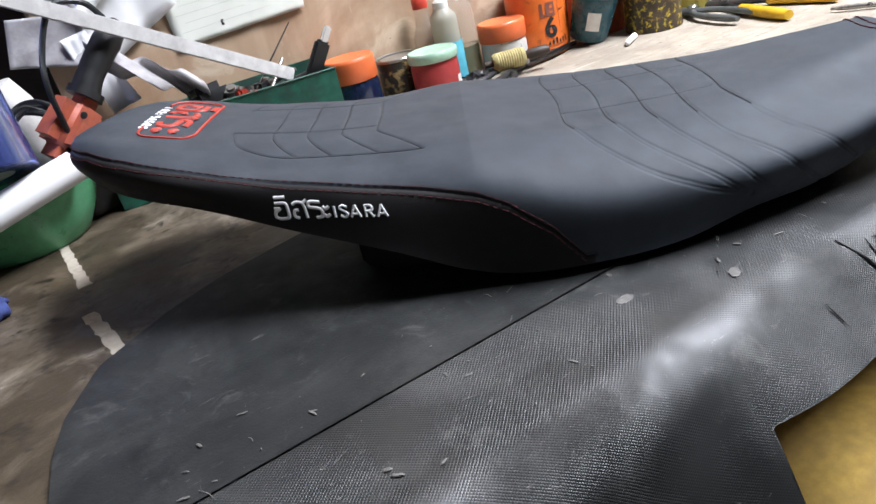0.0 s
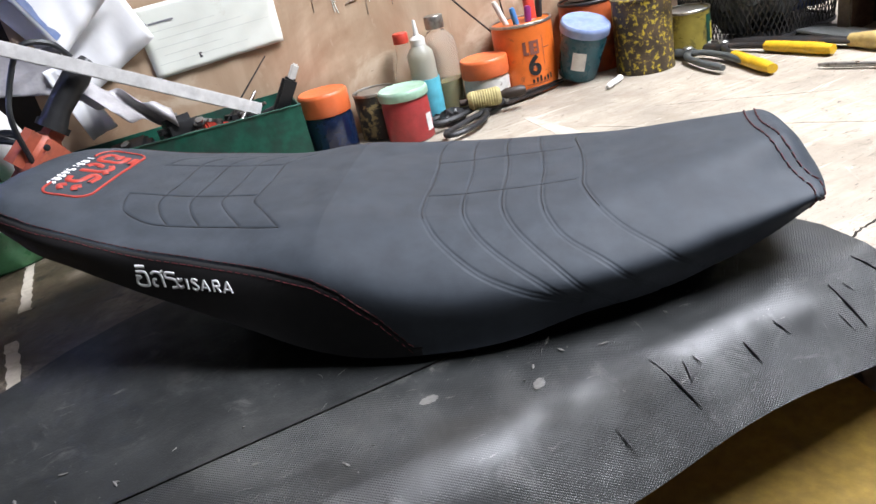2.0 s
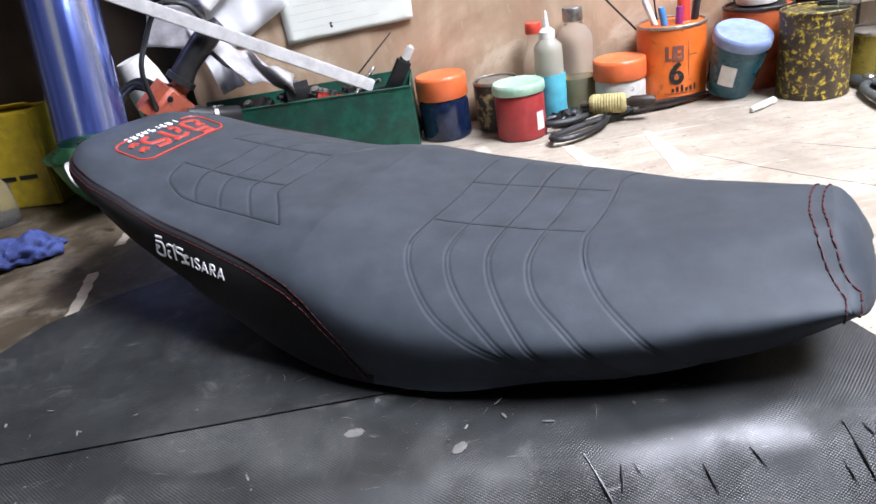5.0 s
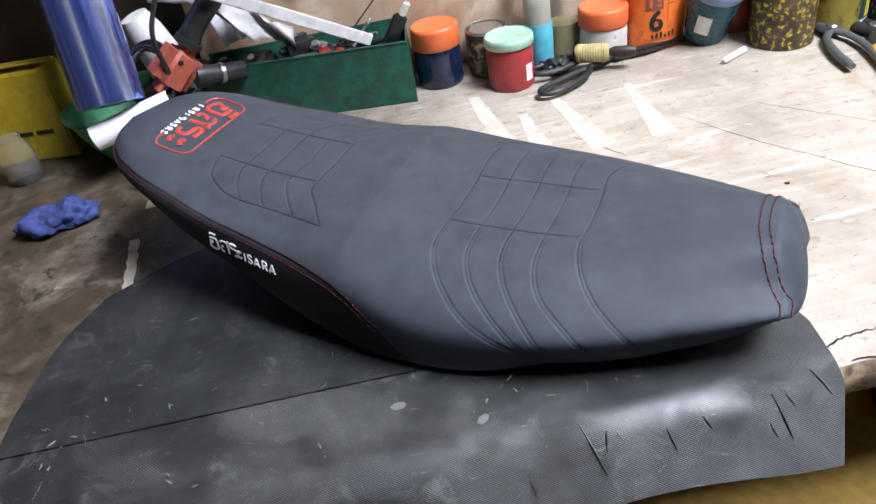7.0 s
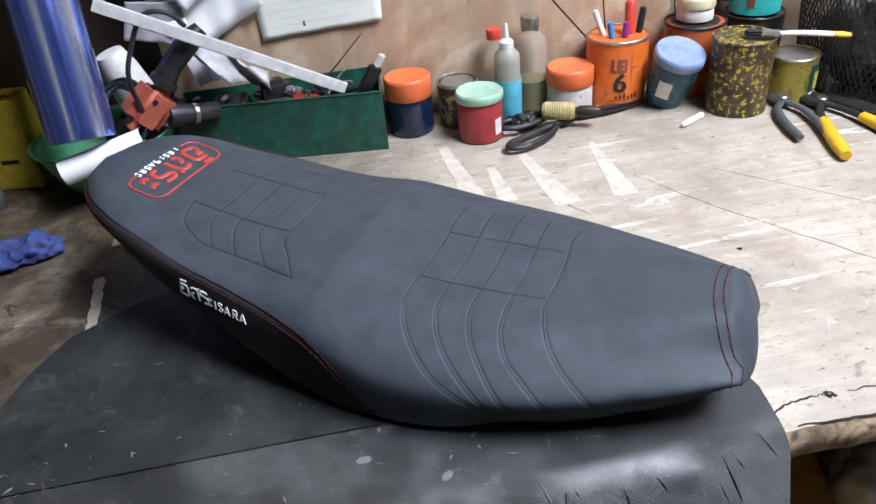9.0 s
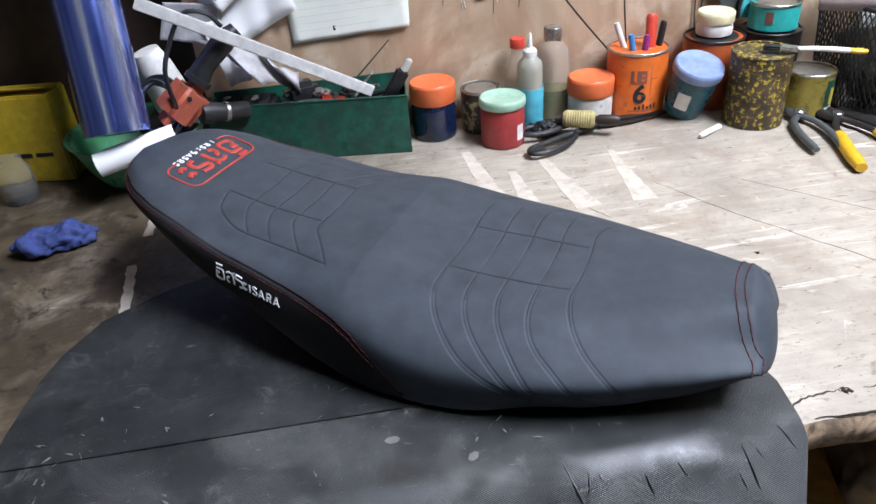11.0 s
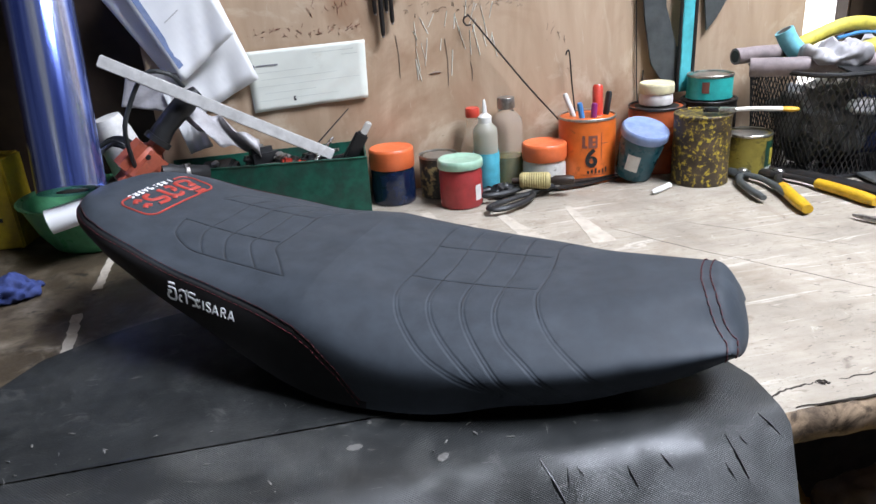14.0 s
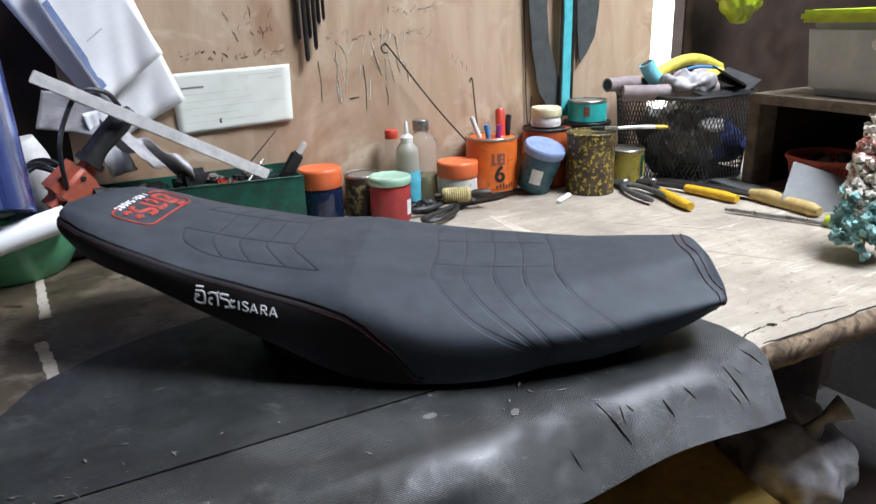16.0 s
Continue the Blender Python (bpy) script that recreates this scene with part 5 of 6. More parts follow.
    part("flap", box((0.135, 0.03, 0.002), (0, -0.012, 0.139), 0.0008, (-24, 0, 0)), M_YELBOX, t)
    for k in range(3):
        part("print_bar", box((0.026, 0.0012, 0.006), (-0.03 + 0.032 * k, -0.0305, 0.045), 0), M_BLACK, t)
    bm = bmesh.new()
    bmesh.ops.create_icosphere(bm, subdivisions=5, radius=1, matrix=pose(-0.140, 0.742, 0.012, 0, 0, 15) @ Matrix.Diagonal((0.052, 0.026, 0.016, 1)))
    for v in bm.verts:
        v.co += v.normal * (0.010 * noise.noise(v.co * 45) + 0.005 * noise.noise(v.co * 130))
        v.co.z = max(v.co.z, 0.001)
    t = thing("rag", "crumpled dark blue rag on the bench", "rag")
    part("cloth", bm, M_BLUECLOTH, t)
    t = thing("glass_jar", "small dusty glass jar beside the carton", "jar", pose(-0.235, 0.90, 0))
    part("body", lathe([(0, 0), (0.022, 0), (0.024, 0.004), (0.024, 0.05), (0.018, 0.058), (0.018, 0.066)], 28), M_CLEAR, t)
    # green open toolbox
    t = thing("toolbox", "dark green open steel toolbox full of tools", "toolbox")
    q = [Vector((0.042, 0.938)), Vector((0.338, 0.893)), Vector((0.345, 0.988)), Vector((0.050, 0.992))]
    names = ("front_panel", "end_panel", "back_panel", "end_panel")
    for k in range(4):
        a, b = q[k], q[(k + 1) % 4]
        d = (b - a).normalized()
        nrm = Vector((-d.y, d.x)) * 0.0022
        h = 0.090 if k != 2 else 0.096
        bm = slab([tuple(a), tuple(b), tuple(b + nrm), tuple(a + nrm)], 0.0, h, 0.0006)
        part(names[k], bm, M_GREENBOX, t)
    part("bottom", slab([tuple(v) for v in q], 0.0005, 0.002), M_GREENBOX, t)
    part("rim", tube([(*q[0], 0.0905), (*q[1], 0.0905)], 0.0014, 6), M_GREENBOX, t)
    # tools in it
    def lump(name, label, at, size, m, turn=0, cat="tool"):
        tt = thing(name, label, cat, pose(*at, random.Random(name + str(at)).uniform(-25, 25), random.Random(str(at)).uniform(-25, 25), turn), "tools in the toolbox")
        bm = box(size, (0, 0, 0), min(size) * 0.25)
        part("body", bm, m, tt)
        part("stud", lathe([(0, -0.004), (0.006, -0.004), (0.006, 0.004), (0, 0.005)], 14), M_STEEL, tt).matrix_local = pose(0, 0, size[2] * 0.5)
        return tt
    lump("battery_pack", "black battery pack lying in the toolbox", (0.185, 0.952, 0.092), (0.05, 0.045, 0.035), M_BLACK, 12)
    lump("drill_chuck", "grey drill chuck in the toolbox", (0.215, 0.935, 0.085), (0.03, 0.03, 0.03), M_STEEL, 40)
    lump("black_tool", "black tool body in the toolbox", (0.12, 0.952, 0.078), (0.06, 0.04, 0.03), M_BLACK, -20)
    lump("small_screwdriver", "red-handled small screwdriver in the toolbox", (0.232, 0.925, 0.086), (0.04, 0.012, 0.012), M_PEN_R, 20)
    lump("black_tool", "black tool body in the toolbox", (0.265, 0.96, 0.078), (0.05, 0.03, 0.025), M_BLACK, 30)
    lump("black_tool", "black tool body in the toolbox", (0.075, 0.965, 0.07), (0.035, 0.03, 0.04), M_IRON, 0)
    t2 = thing("flashlight", "grey metal tube with a black end in the toolbox", "flashlight", pose(0.105, 0.93, 0.084, 78, 0, -62), "tools in the toolbox")
    part("barrel", lathe([(0, 0), (0.012, 0), (0.013, 0.003), (0.013, 0.045), (0.0155, 0.055), (0.0155, 0.07), (0, 0.071)], 24), M_BLACK, t2)
    part("ring", lathe([(0.0135, 0.03), (0.0145, 0.031), (0.0145, 0.036), (0.0135, 0.037)], 24, cap=False), M_STEEL, t2)
    for a, b, r, m in (((0.255, 0.93, 0.075), (0.295, 0.955, 0.112), 0.003, M_STEEL), ((0.24, 0.945, 0.08), (0.325, 0.975, 0.150), 0.0012, M_IRON), ((0.15, 0.93, 0.085), (0.235, 0.92, 0.09), 0.003, M_STEEL),
                       ((0.28, 0.94, 0.08), (0.32, 0.93, 0.09), 0.004, M_BLACK), ((0.26, 0.955, 0.086), (0.30, 0.93, 0.098), 0.0035, M_STEEL), ((0.20, 0.97, 0.08), (0.16, 0.93, 0.098), 0.0045, M_BLACK)):
        t2 = thing("steel_rod" if m is M_STEEL else "dark_rod", "thin metal tool shaft sticking out of the toolbox", "tool", pose(*a), "tools in the toolbox")
        v = Vector(b) - Vector(a)
        part("shaft", tube([(0, 0, 0), v * 0.5, v], [r, r, r * 0.7], 10), m, t2)
        part("collar", tube([v * 0.1, v * 0.2], r * 1.5, 10), M_IRON, t2)
    t2 = thing("box_cutter", "black knife with a white tip standing in the toolbox", "cutter", pose(0.305, 0.915, 0.072, 8, 32, 0), "tools in the toolbox")
    part("handle", box((0.020, 0.009, 0.062), (0, 0, 0.031), 0.003), M_BLACK, t2)
    part("tip", box((0.010, 0.006, 0.022), (0.001, 0, 0.070), 0.002), M_WHITEPL, t2, "white tip")
    # long translucent bar across the corner
    t = thing("plastic_bar", "long frosted white plastic bar leaning across the toolbox", "bar")
    a, b = Vector((0.006, 0.868, 0.262)), Vector((0.290, 0.916, 0.094))
    d = (b - a).normalized()
    up = Vector((0, 0, 1)) - d * d.z
    up.normalize()
    s = d.cross(up)
    bm = box(((b - a).length, 0.005, 0.0165), (0, 0, 0), 0.0012)
    bmesh.ops.transform(bm, matrix=Matrix.Translation((a + b) / 2) @ Matrix((d, s, up)).transposed().to_4x4(), verts=bm.verts)
    part("bar", bm, M_BAR, t)


build_corner()

# ---- tools on the bench ----


def pliers(name, label, head, pivot, ends, grip_m, head_m, bow=0.012, grip_from=0.4, gr=0.0065):
    """Pliers lying flat: jaws, pivot and two bowed handles."""
    t = thing(name, label, "pliers", pose(pivot[0], pivot[1], 0.009), "tools on the bench")
    P, Hd = Vector((*pivot, 0)), Vector((*head, 0))
    j = Hd - P
    sd = Vector((-j.y, j.x, 0)).normalized()
    for q in (-1, 1):
        part("jaw", tube([-j * 0.15 + sd * q * 0.004, j * 0.4 + sd * q * 0.008, j * 0.8 + sd * q * 0.006, j + sd * q * 0.002], [0.008, 0.009, 0.0075, 0.004], 10, 4, 0.75), head_m, t)
    part("pivot_bolt", lathe([(0, 0.0), (0.008, 0.0), (0.008, 0.007), (0.006, 0.009), (0, 0.0095)], 18), M_STEEL, t)
    for e, q in zip(ends, (-1, 1)):
        v = Vector((*e, 0)) - P
        n = Vector((-v.y, v.x, 0)).normalized() * bow * q
        c = spline([(0, 0, 0), v * 0.25 + n, v * 0.65 + n * 0.8, v], 8)
        k = int(len(c) * grip_from)
        part("handle", tube(c[:k + 2], 0.0055, 10, 0, 0.8), head_m, t)
        part("grip", tube(c[k:], [gr * 0.9, gr, gr, gr * 1.05, gr * 0.8], 12, 0, 0.85), grip_m, t)
    return t


def build_bench_tools():
    pliers("slip_joint_pliers", "grey steel slip-joint pliers lying open on the bench", (0.930, 0.872), (0.922, 0.830), ((0.878, 0.714), (0.913, 0.708)), M_GREYGRIP, M_GREYGRIP, 0.012, 0.45, 0.0058)
    pliers("lineman_pliers", "dark pliers with worn yellow grips lying open", (0.958, 0.853), (0.968, 0.806), ((0.899, 0.650), (0.998, 0.642)), M_YELGRIP, M_IRON, 0.008, 0.45, 0.0095)
    t = thing("chalk", "short stick of white chalk on the bench", "chalk", pose(0.757, 0.811, 0.0046))
    part("stick", tube([(0, 0, 0), (0.006, 0.0035, 0), (0.042, 0.024, 0)], [0.0026, 0.0044, 0.0046], 12), M_CHALK, t)
    # scissors
    t = thing("scissors", "large black tailor scissors lying on the bench", "scissors", pose(0.635, 0.895, 0.006), "tools on the bench")
    for q in (0, 1):
        bm = slab([(-0.005, -0.010 + 0.008 * q), (0.05, -0.006 + 0.006 * q), (0.112, 0.012), (0.05, 0.006 + 0.005 * q), (-0.005, 0.004 + 0.006 * q)], -0.002 + 0.004 * q, 0.0015 + 0.004 * q, 0.0008)
        part("blade", bm, M_IRON, t)
    part("pivot_screw", lathe([(0, 0), (0.006, 0.0), (0.006, 0.009), (0.004, 0.0105), (0, 0.0108)], 16), M_STEEL, t)
    part("handle", tube([(-0.004, 0.0, 0.002), (-0.04, -0.022, 0.004), (-0.068, -0.034, 0.004), (-0.10, -0.050, 0.004), (-0.128, -0.066, 0.004), (-0.130, -0.080, 0.004), (-0.110, -0.082, 0.004), (-0.078, -0.066, 0.004), (-0.056, -0.044, 0.004), (-0.05, -0.030, 0.004)], 0.0052, 10, 5, 0.8), M_BLACK, t)
    part("handle", tube([(-0.004, 0.0, 0.006), (-0.045, -0.004, 0.008), (-0.075, 0.004, 0.008), (-0.105, 0.006, 0.008), (-0.128, -0.004, 0.008), (-0.124, -0.022, 0.008), (-0.095, -0.024, 0.008), (-0.068, -0.012, 0.008), (-0.055, -0.006, 0.008)], 0.0052, 10, 5, 0.8), M_BLACK, t)
    t = thing("white_stick", "thin white plastic stick beside the scissors", "stick", pose(0.61, 0.912, 0.003))
    part("stick", tube([(0, 0, 0), (0.08, 0.012, 0), (0.155, 0.016, 0)], 0.0026, 8), M_WHITEPL, t)
    t = thing("thread_spool", "spindle wound with straw-yellow thread", "spool", pose(0.572, 0.888, 0.026, 90, 0, 68), "tools on the bench")
    prof = [(0.004, 0.0), (0.010, 0.0), (0.0125, 0.003)] + [(0.0128 + 0.0009 * (k % 2), 0.004 + 0.0018 * k) for k in range(22)] + [(0.0125, 0.045), (0.010, 0.048), (0.004, 0.048)]
    part("thread", lathe(prof, 28, wobble=0.02), M_ROPEYEL, t)
    part("spindle", lathe([(0, -0.012), (0.0045, -0.012), (0.005, 0.05), (0.0075, 0.055), (0.008, 0.078), (0.006, 0.084), (0, 0.085)], 18), M_DARKWOOD, t)
    bm = bmesh.new()
    bmesh.ops.create_icosphere(bm, subdivisions=4, radius=1, matrix=pose(0, 0, 0.011) @ Matrix.Diagonal((0.022, 0.016, 0.011, 1)))
    t = thing("thread_tangle", "dark tangle of thread beside the spool", "thread", pose(0.545, 0.895, 0))
    part("tangle", rough_up(bm, 0.006, 160), M_BLACK, t)
    # spatula, plates and screwdriver near the shelf
    t = thing("spatula", "long dark scraper with a yellow wrapped handle", "scraper", pose(1.040, 0.645, 0.010), "tools on the bench")
    part("blade", tube([(0.0, 0.0, 0), (-0.012, 0.06, 0), (-0.035, 0.15, -0.002), (-0.05, 0.19, -0.003)], [0.010, 0.012, 0.013, 0.010], 12, 4, 0.45), M_IRON, t)
    part("handle", tube([(0, 0.004, 0), (0.0, -0.03, 0.002), (-0.002, -0.07, 0), (-0.006, -0.11, 0.0), (-0.008, -0.128, 0)], [0.009, 0.0125, 0.011, 0.0115, 0.007], 16, 5), M_WOODGRIP, t, "yellow wrapped handle")
    t = thing("screwdriver", "long steel screwdriver with a greenish clear handle", "screwdriver", pose(0.942, 0.618, 0.0055), "tools on the bench")
    part("shaft", tube([(0, 0, 0), (0.006, -0.014, 0), (0.058, -0.134, 0)], [0.0022, 0.0036, 0.0036], 12), M_STEEL, t)
    part("handle", tube([(0.057, -0.132, 0.004), (0.062, -0.145, 0.004), (0.085, -0.20, 0.004)], [0.007, 0.0105, 0.0105], 10), M_LIME, t, "greenish plastic handle")
    t = thing("steel_plate", "blue-grey steel plate lying under the scraper", "plate", pose(1.09, 0.70, 0.0, 0, 2, -12))
    part("plate", box((0.055, 0.14, 0.004), (0, 0, 0.005), 0.001), M_GREYSHEET, t)
    t = thing("grey_sheet", "bent dark grey sheet leaning against the shelf", "sheet", pose(1.080, 0.560, 0.030, 24, -44, 24))
    part("sheet", box((0.075, 0.09, 0.0022), (0, 0, 0), 0.0006), M_GREYSHEET, t)
    # woolly duster
    t = thing("wool_duster", "fluffy duster of pink, white and pale teal wool", "duster", pose(0.905, 0.375, 0))
    rnd = random.Random(3)
    axis0, axis1 = Vector((0.0, 0.0, 0.03)), Vector((0.062, 0.02, 0.165))
    for nm, f0, f1, m, cnt in (("teal_wool", 0.0, 0.36, M_WOOL_B, 330), ("white_wool", 0.28, 0.68, M_WOOL_W, 300), ("pink_wool", 0.58, 0.86, M_WOOL_P, 200), ("white_tip_wool", 0.80, 1.0, M_WOOL_W, 110)):
        bms = []
        for k in range(cnt):
            f = rnd.uniform(f0, f1)
            a, e = rnd.uniform(0, 6.28), rnd.uniform(-1, 1)
            rr = 0.034 * (1 - 0.35 * f) * rnd.uniform(0.6, 1.15)
            p = axis0.lerp(axis1, f) + Vector((math.cos(a) * rr * 1.1, math.sin(a) * rr, e * rr * 0.6))
            p.z = max(p.z, 0.007)
            bm = bmesh.new()
            bmesh.ops.create_icosphere(bm, subdivisions=2, radius=rnd.uniform(0.0035, 0.0062), matrix=Matrix.Translation(p))
            bms.append(rough_up(bm, 0.0045, 330, k))
        part(nm, join(*bms), m, t, nm.replace("_", " ") + " tufts")
    part("stick", tube([axis0 + Vector((0, 0, -0.02)), axis1, axis1 * 1.2], 0.005, 10), M_YELGRIP, t)


build_bench_tools()

# ---- wire basket, shelf and boxes ----


def build_basket():
    cx, cy = 1.098, 0.868
    t = thing("wire_basket", "black expanded-metal basket heaped with scraps and tubes", "basket", pose(cx, cy, 0))

    def wall(a, f):
        n = 3.4
        c, s = math.cos(a), math.sin(a)
        k = (abs(c) ** n + abs(s) ** n) ** (-1 / n)
        g = 0.90 + 0.10 * f
        return Vector((0.112 * g * k * c, 0.108 * g * k * s, 0.004 + 0.156 * f))
    bms = []
    n = 84
    for q in (-1, 1):
        for i in range(n):
            a = 2 * math.pi * i / n
            bms.append(tube([wall(a + q * f * 0.62, f) for f in np.linspace(0, 1, 10)], 0.00095, 4))
    part("mesh", join(*bms), M_BLACK, t, "black diamond metal mesh")
    part("rim", tube([wall(a, 1.0) for a in np.linspace(0, 2 * math.pi, 80)], 0.0038, 8), M_BLACK, t)
    part("base_ring", tube([wall(a, 0.0) for a in np.linspace(0, 2 * math.pi, 80)], 0.003, 8), M_BLACK, t)
    part("bottom", slab([(wall(a, 0).x, wall(a, 0).y) for a in np.linspace(0, 2 * math.pi, 48, endpoint=False)], 0.001, 0.003), M_BLACK, t)
    G = "scraps in the basket"

    def roll(name, label, cat, pts, r, m, seg=16, hollow=True):
        o = thing(name, label, cat, pose(cx, cy, 0), G)
        part("tube", tube(pts, r, seg, 6), m, o)
        if hollow:
            p0, p1 = Vector(pts[0]), Vector(pts[1])
            d = (p0 - p1).normalized()
            rr = r if isinstance(r, float) else r[0]
            part("bore", tube([p0 - d * 0.002, p0 + d * 0.0006], rr * 0.72, seg), M_BLACK, o)
        return o
    roll("foam_tube", "bent yellow foam tube on top of the basket", "tube", [(-0.06, 0.045, 0.178), (0.0, 0.055, 0.198), (0.06, 0.06, 0.212), (0.115, 0.065, 0.208), (0.16, 0.06, 0.19)], 0.0115, M_YELLOWTUBE)
    roll("foam_tube", "kinked yellow foam tube on top of the basket", "tube", [(-0.03, -0.02, 0.172), (0.03, 0.0, 0.176), (0.08, 0.01, 0.180), (0.13, 0.03, 0.188)], [0.010, 0.011, 0.0145, 0.0085], M_YELLOWTUBE)
    roll("plastic_pipe", "light blue plastic pipe standing up in the basket", "pipe", [(-0.098, 0.005, 0.218), (-0.085, 0.0, 0.195), (-0.06, -0.01, 0.172), (-0.02, -0.02, 0.165)], 0.0145, M_CYANTUBE)
    roll("blue_cord", "thin blue cord over the basket", "cord", [(-0.135, -0.02, 0.178), (-0.09, -0.045, 0.178), (-0.05, -0.05, 0.172)], 0.0025, M_CYANTUBE, 8, False)
    roll("blue_cord", "thin blue cord over the basket", "cord", [(0.02, 0.03, 0.195), (0.07, 0.035, 0.200), (0.12, 0.03, 0.195)], 0.003, M_PEN_B, 8, False)
    roll("vinyl_roll", "dusty pink vinyl roll lying over the rim", "roll", [(-0.155, 0.0, 0.168), (-0.10, -0.035, 0.168), (-0.045, -0.055, 0.172), (0.0, -0.075, 0.170)][::-1], 0.0145, M_PINKROLL)
    roll("vinyl_roll", "grey vinyl roll at the back of the basket", "roll", [(-0.145, 0.055, 0.178), (-0.09, 0.06, 0.178), (-0.03, 0.065, 0.175)], 0.013, M_PINKROLL)

    def crumple(name, label, cat, at, size, m, amp, fine, seed):
        o = thing(name, label, cat, pose(cx, cy, 0), G)
        bm = bmesh.new()
        bmesh.ops.create_icosphere(bm, subdivisions=5, radius=1, matrix=pose(*at) @ Matrix.Diagonal((*size, 1)))
        for v in bm.verts:
            v.co += v.normal * (amp * abs(noise.noise(v.co * 22 + Vector((seed, 0, 0)))) * 2 - amp * 0.5 + fine * noise.noise(v.co * 75))
        part("folds", bm, m, o)
    crumple("plastic_bag", "crumpled clear plastic bag on the basket", "bag", (-0.035, -0.045, 0.180), (0.058, 0.04, 0.022), M_BAG, 0.016, 0.007, 3)
    crumple("fabric_scraps", "dark fabric scraps inside the basket", "scraps", (0.0, 0.0, 0.075), (0.088, 0.085, 0.065), M_GREYSHEET, 0.02, 0.008, 9)
    crumple("fabric_scraps", "blue fabric scraps inside the basket", "scraps", (0.04, -0.055, 0.07), (0.048, 0.035, 0.045), M_BLUECLOTH, 0.015, 0.006, 5)
    crumple("paper_scraps", "crumpled pale paper inside the basket", "scraps", (-0.005, -0.075, 0.105), (0.034, 0.02, 0.016), M_BAR, 0.012, 0.005, 7)
    for k, (p, s, r) in enumerate((((0.055, -0.06, 0.186), (0.095, 0.06, 0.003), (28, 12, 30)), ((0.085, -0.05, 0.18), (0.05, 0.07, 0.003), (20, -20, 12)), ((0.0, -0.085, 0.165), (0.12, 0.03, 0.003), (12, 0, 4)), ((0.10, 0.03, 0.185), (0.06, 0.05, 0.002), (8, -14, 40)))):
        o = thing("vinyl_scrap", "stiff black vinyl offcut sticking out of the basket", "scrap", pose(cx + p[0], cy + p[1], p[2], *r), G)
        part("sheet", box(s, (0, 0, 0), 0.0008), M_BLACK if k != 3 else M_BAG, o)


def build_shelf():
    t = thing("shelf_unit", "rough grey plank shelf on a wooden post", "shelf", pose(0, 0, 0))
    part("plank", rough_up(box((0.40, 0.56, 0.017), (1.310, 0.452, 0.1575), 0.002), 0.0008, 60), M_SHELFWOOD, t)
    part("post", box((0.05, 0.022, 0.149), (1.136, 0.718, 0.0745), 0.0015), M_SHELFWOOD, t)
    part("side_board", box((0.33, 0.018, 0.149), (1.335, 0.722, 0.0745), 0.0015), M_DARKWOOD, t)
    part("back_board", box((0.018, 0.52, 0.149), (1.49, 0.45, 0.0745), 0.0015), M_DARKWOOD, t)
    t = thing("storage_box", "frosted plastic storage box with a lime green lid", "box", pose(1.29, 0.52, 0.1665))
    bm = box((0.29, 0.29, 0.118), (0, 0, 0.059), 0.012)
    for v in bm.verts:
        k = 0.94 + 0.06 * v.co.z / 0.118
        v.co.x, v.co.y = v.co.x * k, v.co.y * k
    part("tub", bm, M_CLEARBOX, t)
    part("lid", box((0.305, 0.305, 0.020), (0, 0, 0.127), 0.006), M_LIME, t, "lime green lid")
    part("latch", box((0.008, 0.05, 0.016), (-0.147, 0.0, 0.085), 0.003), M_WHITEPL, t)
    t = thing("coral_basket", "coral plastic sieve basket on the bench under the shelf", "basket", pose(1.195, 0.615, 0))
    bms = []
    r0, r1, h = 0.056, 0.070, 0.060
    for i in range(64):
        a = 2 * math.pi * i / 64
        bms.append(tube([(r * math.cos(a), r * math.sin(a), z) for r, z in ((r0, 0.002), ((r0 + r1) / 2, h / 2), (r1, h))], 0.0018, 5))
    for f in np.linspace(0.15, 0.9, 8):
        r = r0 + (r1 - r0) * f
        bms.append(tube([(r * math.cos(a), r * math.sin(a), h * f) for a in np.linspace(0, 2 * math.pi, 60)], 0.0016, 5))
    part("lattice", join(*bms), M_PINKBASKET, t)
    part("rim", tube([(r1 * math.cos(a), r1 * math.sin(a), h) for a in np.linspace(0, 2 * math.pi, 64)], 0.0045, 8), M_PINKBASKET, t)
    part("bottom", lathe([(0, 0), (r0, 0), (r0, 0.003), (0, 0.0035)], 40), M_PINKBASKET, t)
    for k, (p, m) in enumerate((((1.18, 0.61, 0.03), M_GREYSHEET), ((1.22, 0.60, 0.035), M_BLACK), ((1.20, 0.64, 0.03), M_IRON))):
        bm = bmesh.new()
        bmesh.ops.create_icosphere(bm, subdivisions=4, radius=0.028, matrix=Matrix.Translation(p))
        o = thing("scrap_bundle", "dark bundle of scraps in the coral basket", "scraps", None, "scraps in the coral basket")
        part("bundle", rough_up(bm, 0.012, 60, k), m, o)
    jar("spice_jar", "small yellow-capped jar in the shade under the shelf", "jar", 1.30, 0.57, 0.022, 0.085, 0.02, M_BLACK, M_YELTIN, group="")
    jar("red_tub", "red plastic tub standing beside the duster", "tub", 1.185, 0.475, 0.03, 0.085, 0.02, M_PEN_R, M_PEN_R, group="")
    # hanging bag by the post
    bm = bmesh.new()
    bmesh.ops.create_icosphere(bm, subdivisions=5, radius=1, matrix=pose(1.30, 0.93, 0.36) @ Matrix.Diagonal((0.075, 0.04, 0.085, 1)))
    for v in bm.verts:
        f = max(0, (0.36 - v.co.z) / 0.085)
        v.co.x = 1.30 + (v.co.x - 1.30) * (1 - 0.35 * f)
        v.co += v.normal * (0.012 * noise.noise(v.co * 30) + 0.005 * noise.noise(v.co * 90))
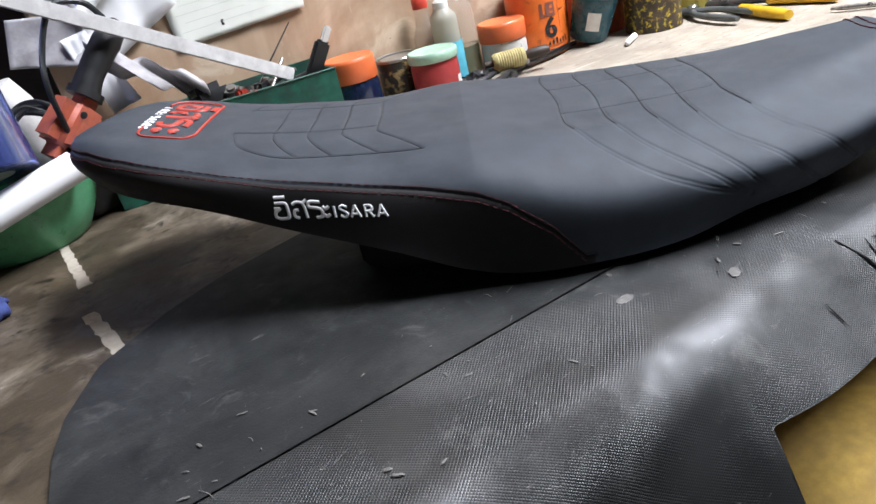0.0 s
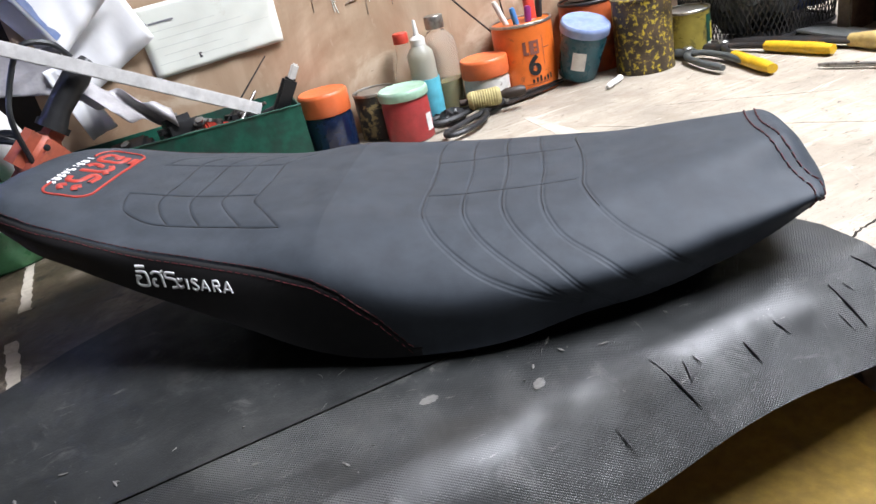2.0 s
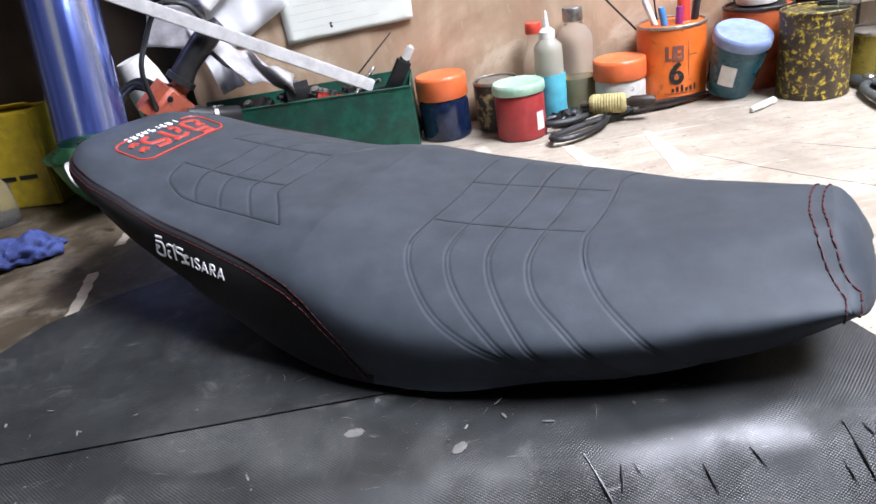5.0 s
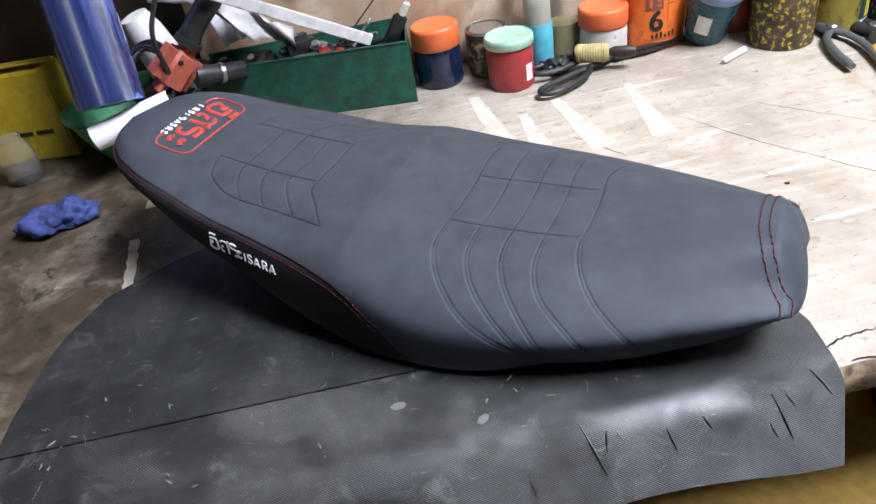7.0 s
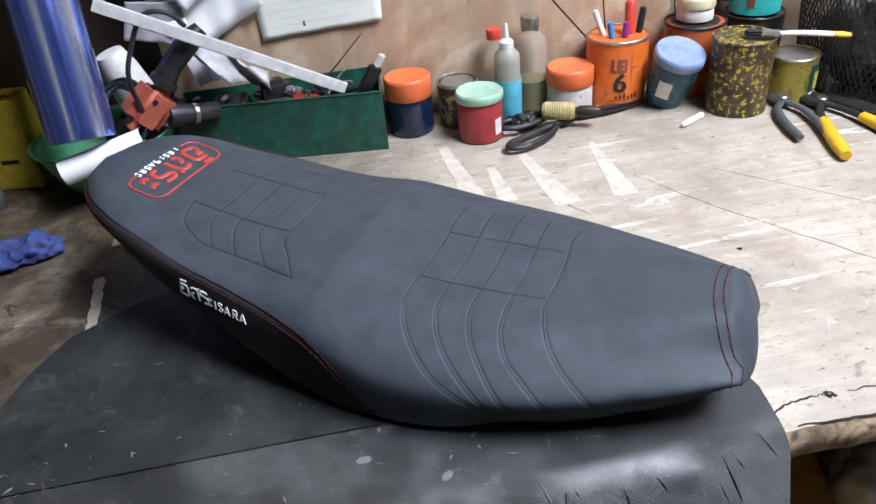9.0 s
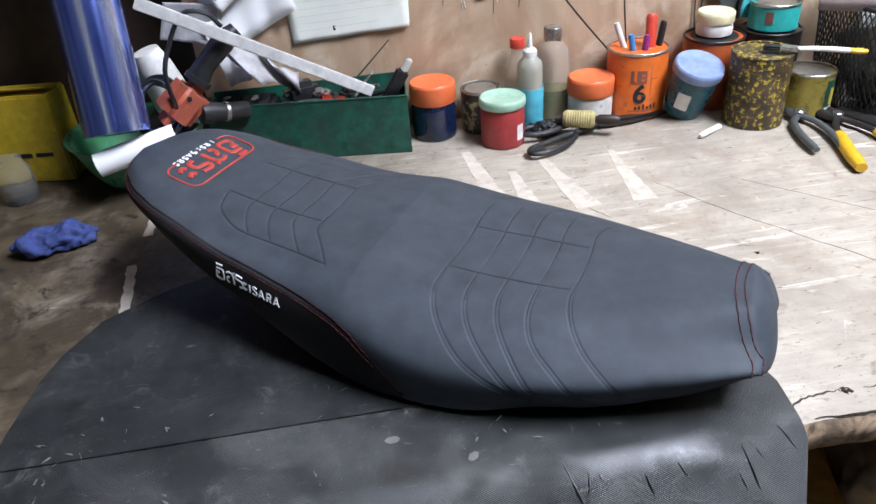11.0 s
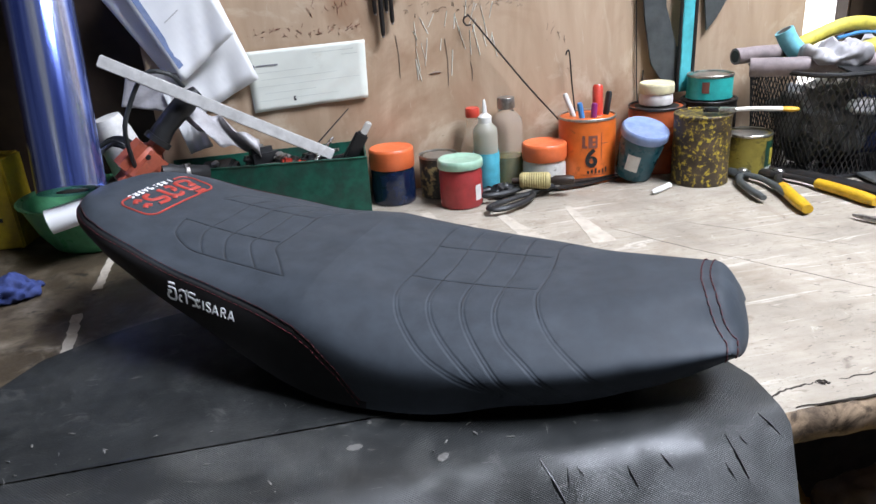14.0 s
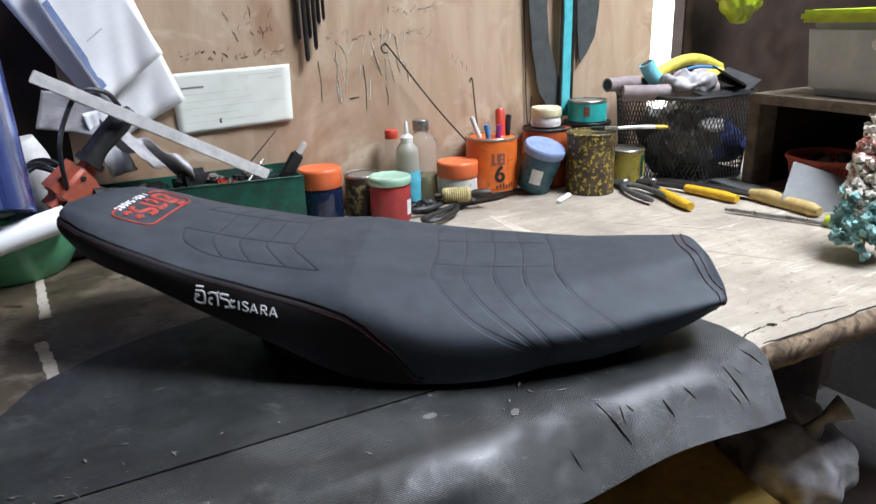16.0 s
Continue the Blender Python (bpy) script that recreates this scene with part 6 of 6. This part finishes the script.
    t = thing("hanging_bag", "yellow-green mesh bag hanging from a nail", "bag")
    part("bag", bm, M_LIME, t)
    part("string", tube([(1.30, 0.93, 0.43), (1.30, 0.985, 0.60), (1.30, 1.018, 0.66)], 0.002, 6), M_BLACK, t)


build_basket()
build_shelf()

# ---- below the bench ----


def build_below():
    t = thing("foam_block", "big yellow upholstery foam slab standing under the bench", "foam", pose(0.52, 0.42, -0.82, 0, 0, -14))
    bm = box((0.62, 0.42, 0.50), (0, 0, 0.25), 0.04)
    bmesh.ops.subdivide_edges(bm, edges=bm.edges[:], cuts=6, use_grid_fill=True)
    part("block", rough_up(bm, 0.02, 6), M_YELLOWFOAM, t)
    t = thing("plastic_bag", "pale plastic bag lying under the bench", "bag")
    bm = bmesh.new()
    bmesh.ops.create_icosphere(bm, subdivisions=5, radius=1, matrix=pose(0.90, 0.42, -0.33) @ Matrix.Diagonal((0.10, 0.07, 0.07, 1)))
    for v in bm.verts:
        v.co += v.normal * (0.03 * noise.noise(v.co * 14) + 0.012 * noise.noise(v.co * 45))
    part("folds", bm, M_BAG, t)
    part("tied_neck", tube([(0.90, 0.40, -0.28), (0.905, 0.385, -0.245), (0.93, 0.37, -0.225)], [0.018, 0.006, 0.020], 12, 5), M_BAG, t, "twisted neck of the bag")
    # box added to carry the bag, coloured dark to match the shade there
    t = thing("crate", "dark box added under the bench to carry the bag", "box", pose(0.93, 0.42, -0.82, 0, 0, 10))
    part("body", box((0.30, 0.30, 0.42), (0, 0, 0.21), 0.004), M_DARKWOOD, t)


build_below()

# ---- wear on the bench top ----


def build_bench_wear():
    rnd = random.Random(8)

    def ragged(a, b, w0, w1):
        """Outline of a strip from a to b with torn sides."""
        a, b = Vector(a), Vector(b)
        d = (b - a)
        n = Vector((-d.y, d.x)).normalized()
        k = 22
        one = [a + d * (i / k) + n * ((w0 + (w1 - w0) * i / k) * 0.5 + rnd.uniform(-0.0012, 0.0016)) for i in range(k + 1)]
        two = [a + d * (i / k) - n * ((w0 + (w1 - w0) * i / k) * 0.5 + rnd.uniform(-0.0012, 0.0016)) for i in range(k + 1)]
        return [tuple(p) for p in one + two[::-1]]
    for a, b, w0, w1 in STRIPS:
        ob = part("bare_strip", slab(ragged(a, b, w0, w1), -0.001, 0.0004), M_STRIP, None, smooth=False)
        tagged(ob, "pale bare strip where the bench surface peeled", "worn strip", kind="structure")
    bms = []
    for pts, r in CRACKS:
        path = []
        for p, q in zip(pts, pts[1:]):
            for t in np.linspace(0, 1, 10, endpoint=False):
                path.append((p[0] + (q[0] - p[0]) * t + rnd.uniform(-0.0012, 0.0012), p[1] + (q[1] - p[1]) * t + rnd.uniform(-0.0012, 0.0012), 0.0))
        bms.append(tube(path, [r * 0.4, r, r * 0.7, r, r * 0.3], 5, 0, 0.4))
    for x, y, s in ((0.643, 0.300, 0.0035), (0.681, 0.513, 0.002)):
        bm = bmesh.new()
        bmesh.ops.create_icosphere(bm, subdivisions=3, radius=1, matrix=pose(x, y, 0.0, 0, 0, -25) @ Matrix.Diagonal((s * 1.8, s, 0.0008, 1)))
        bms.append(rough_up(bm, 0.0022, 420, 2))
    tagged(part("bench_cracks", join(*bms), M_HOLE), "dark cracks and knot holes in the bench top", "cracks", kind="structure")


STRIPS = (((0.415, 0.869), (0.431, 0.70), 0.014, 0.030), ((0.467, 0.786), (0.469, 0.69), 0.010, 0.026), ((0.515, 0.832), (0.538, 0.66), 0.010, 0.034), ((0.621, 0.813), (0.613, 0.66), 0.008, 0.030),
          ((-0.034, 0.891), (-0.027, 0.74), 0.009, 0.011), ((-0.033, 0.67), (-0.016, 0.543), 0.012, 0.010))
CRACKS = ((((0.585, 0.292), (0.61, 0.300), (0.64, 0.302)), 0.0012), (((0.66, 0.300), (0.70, 0.300), (0.76, 0.290)), 0.0009), (((0.60, 0.276), (0.66, 0.272), (0.75, 0.274), (0.86, 0.270)), 0.0014),
          (((0.64, 0.705), (0.70, 0.60), (0.77, 0.50), (0.84, 0.40)), 0.0006), (((0.51, 0.70), (0.56, 0.62)), 0.0006), (((0.74, 0.69), (0.90, 0.52)), 0.0005))
build_bench_wear()
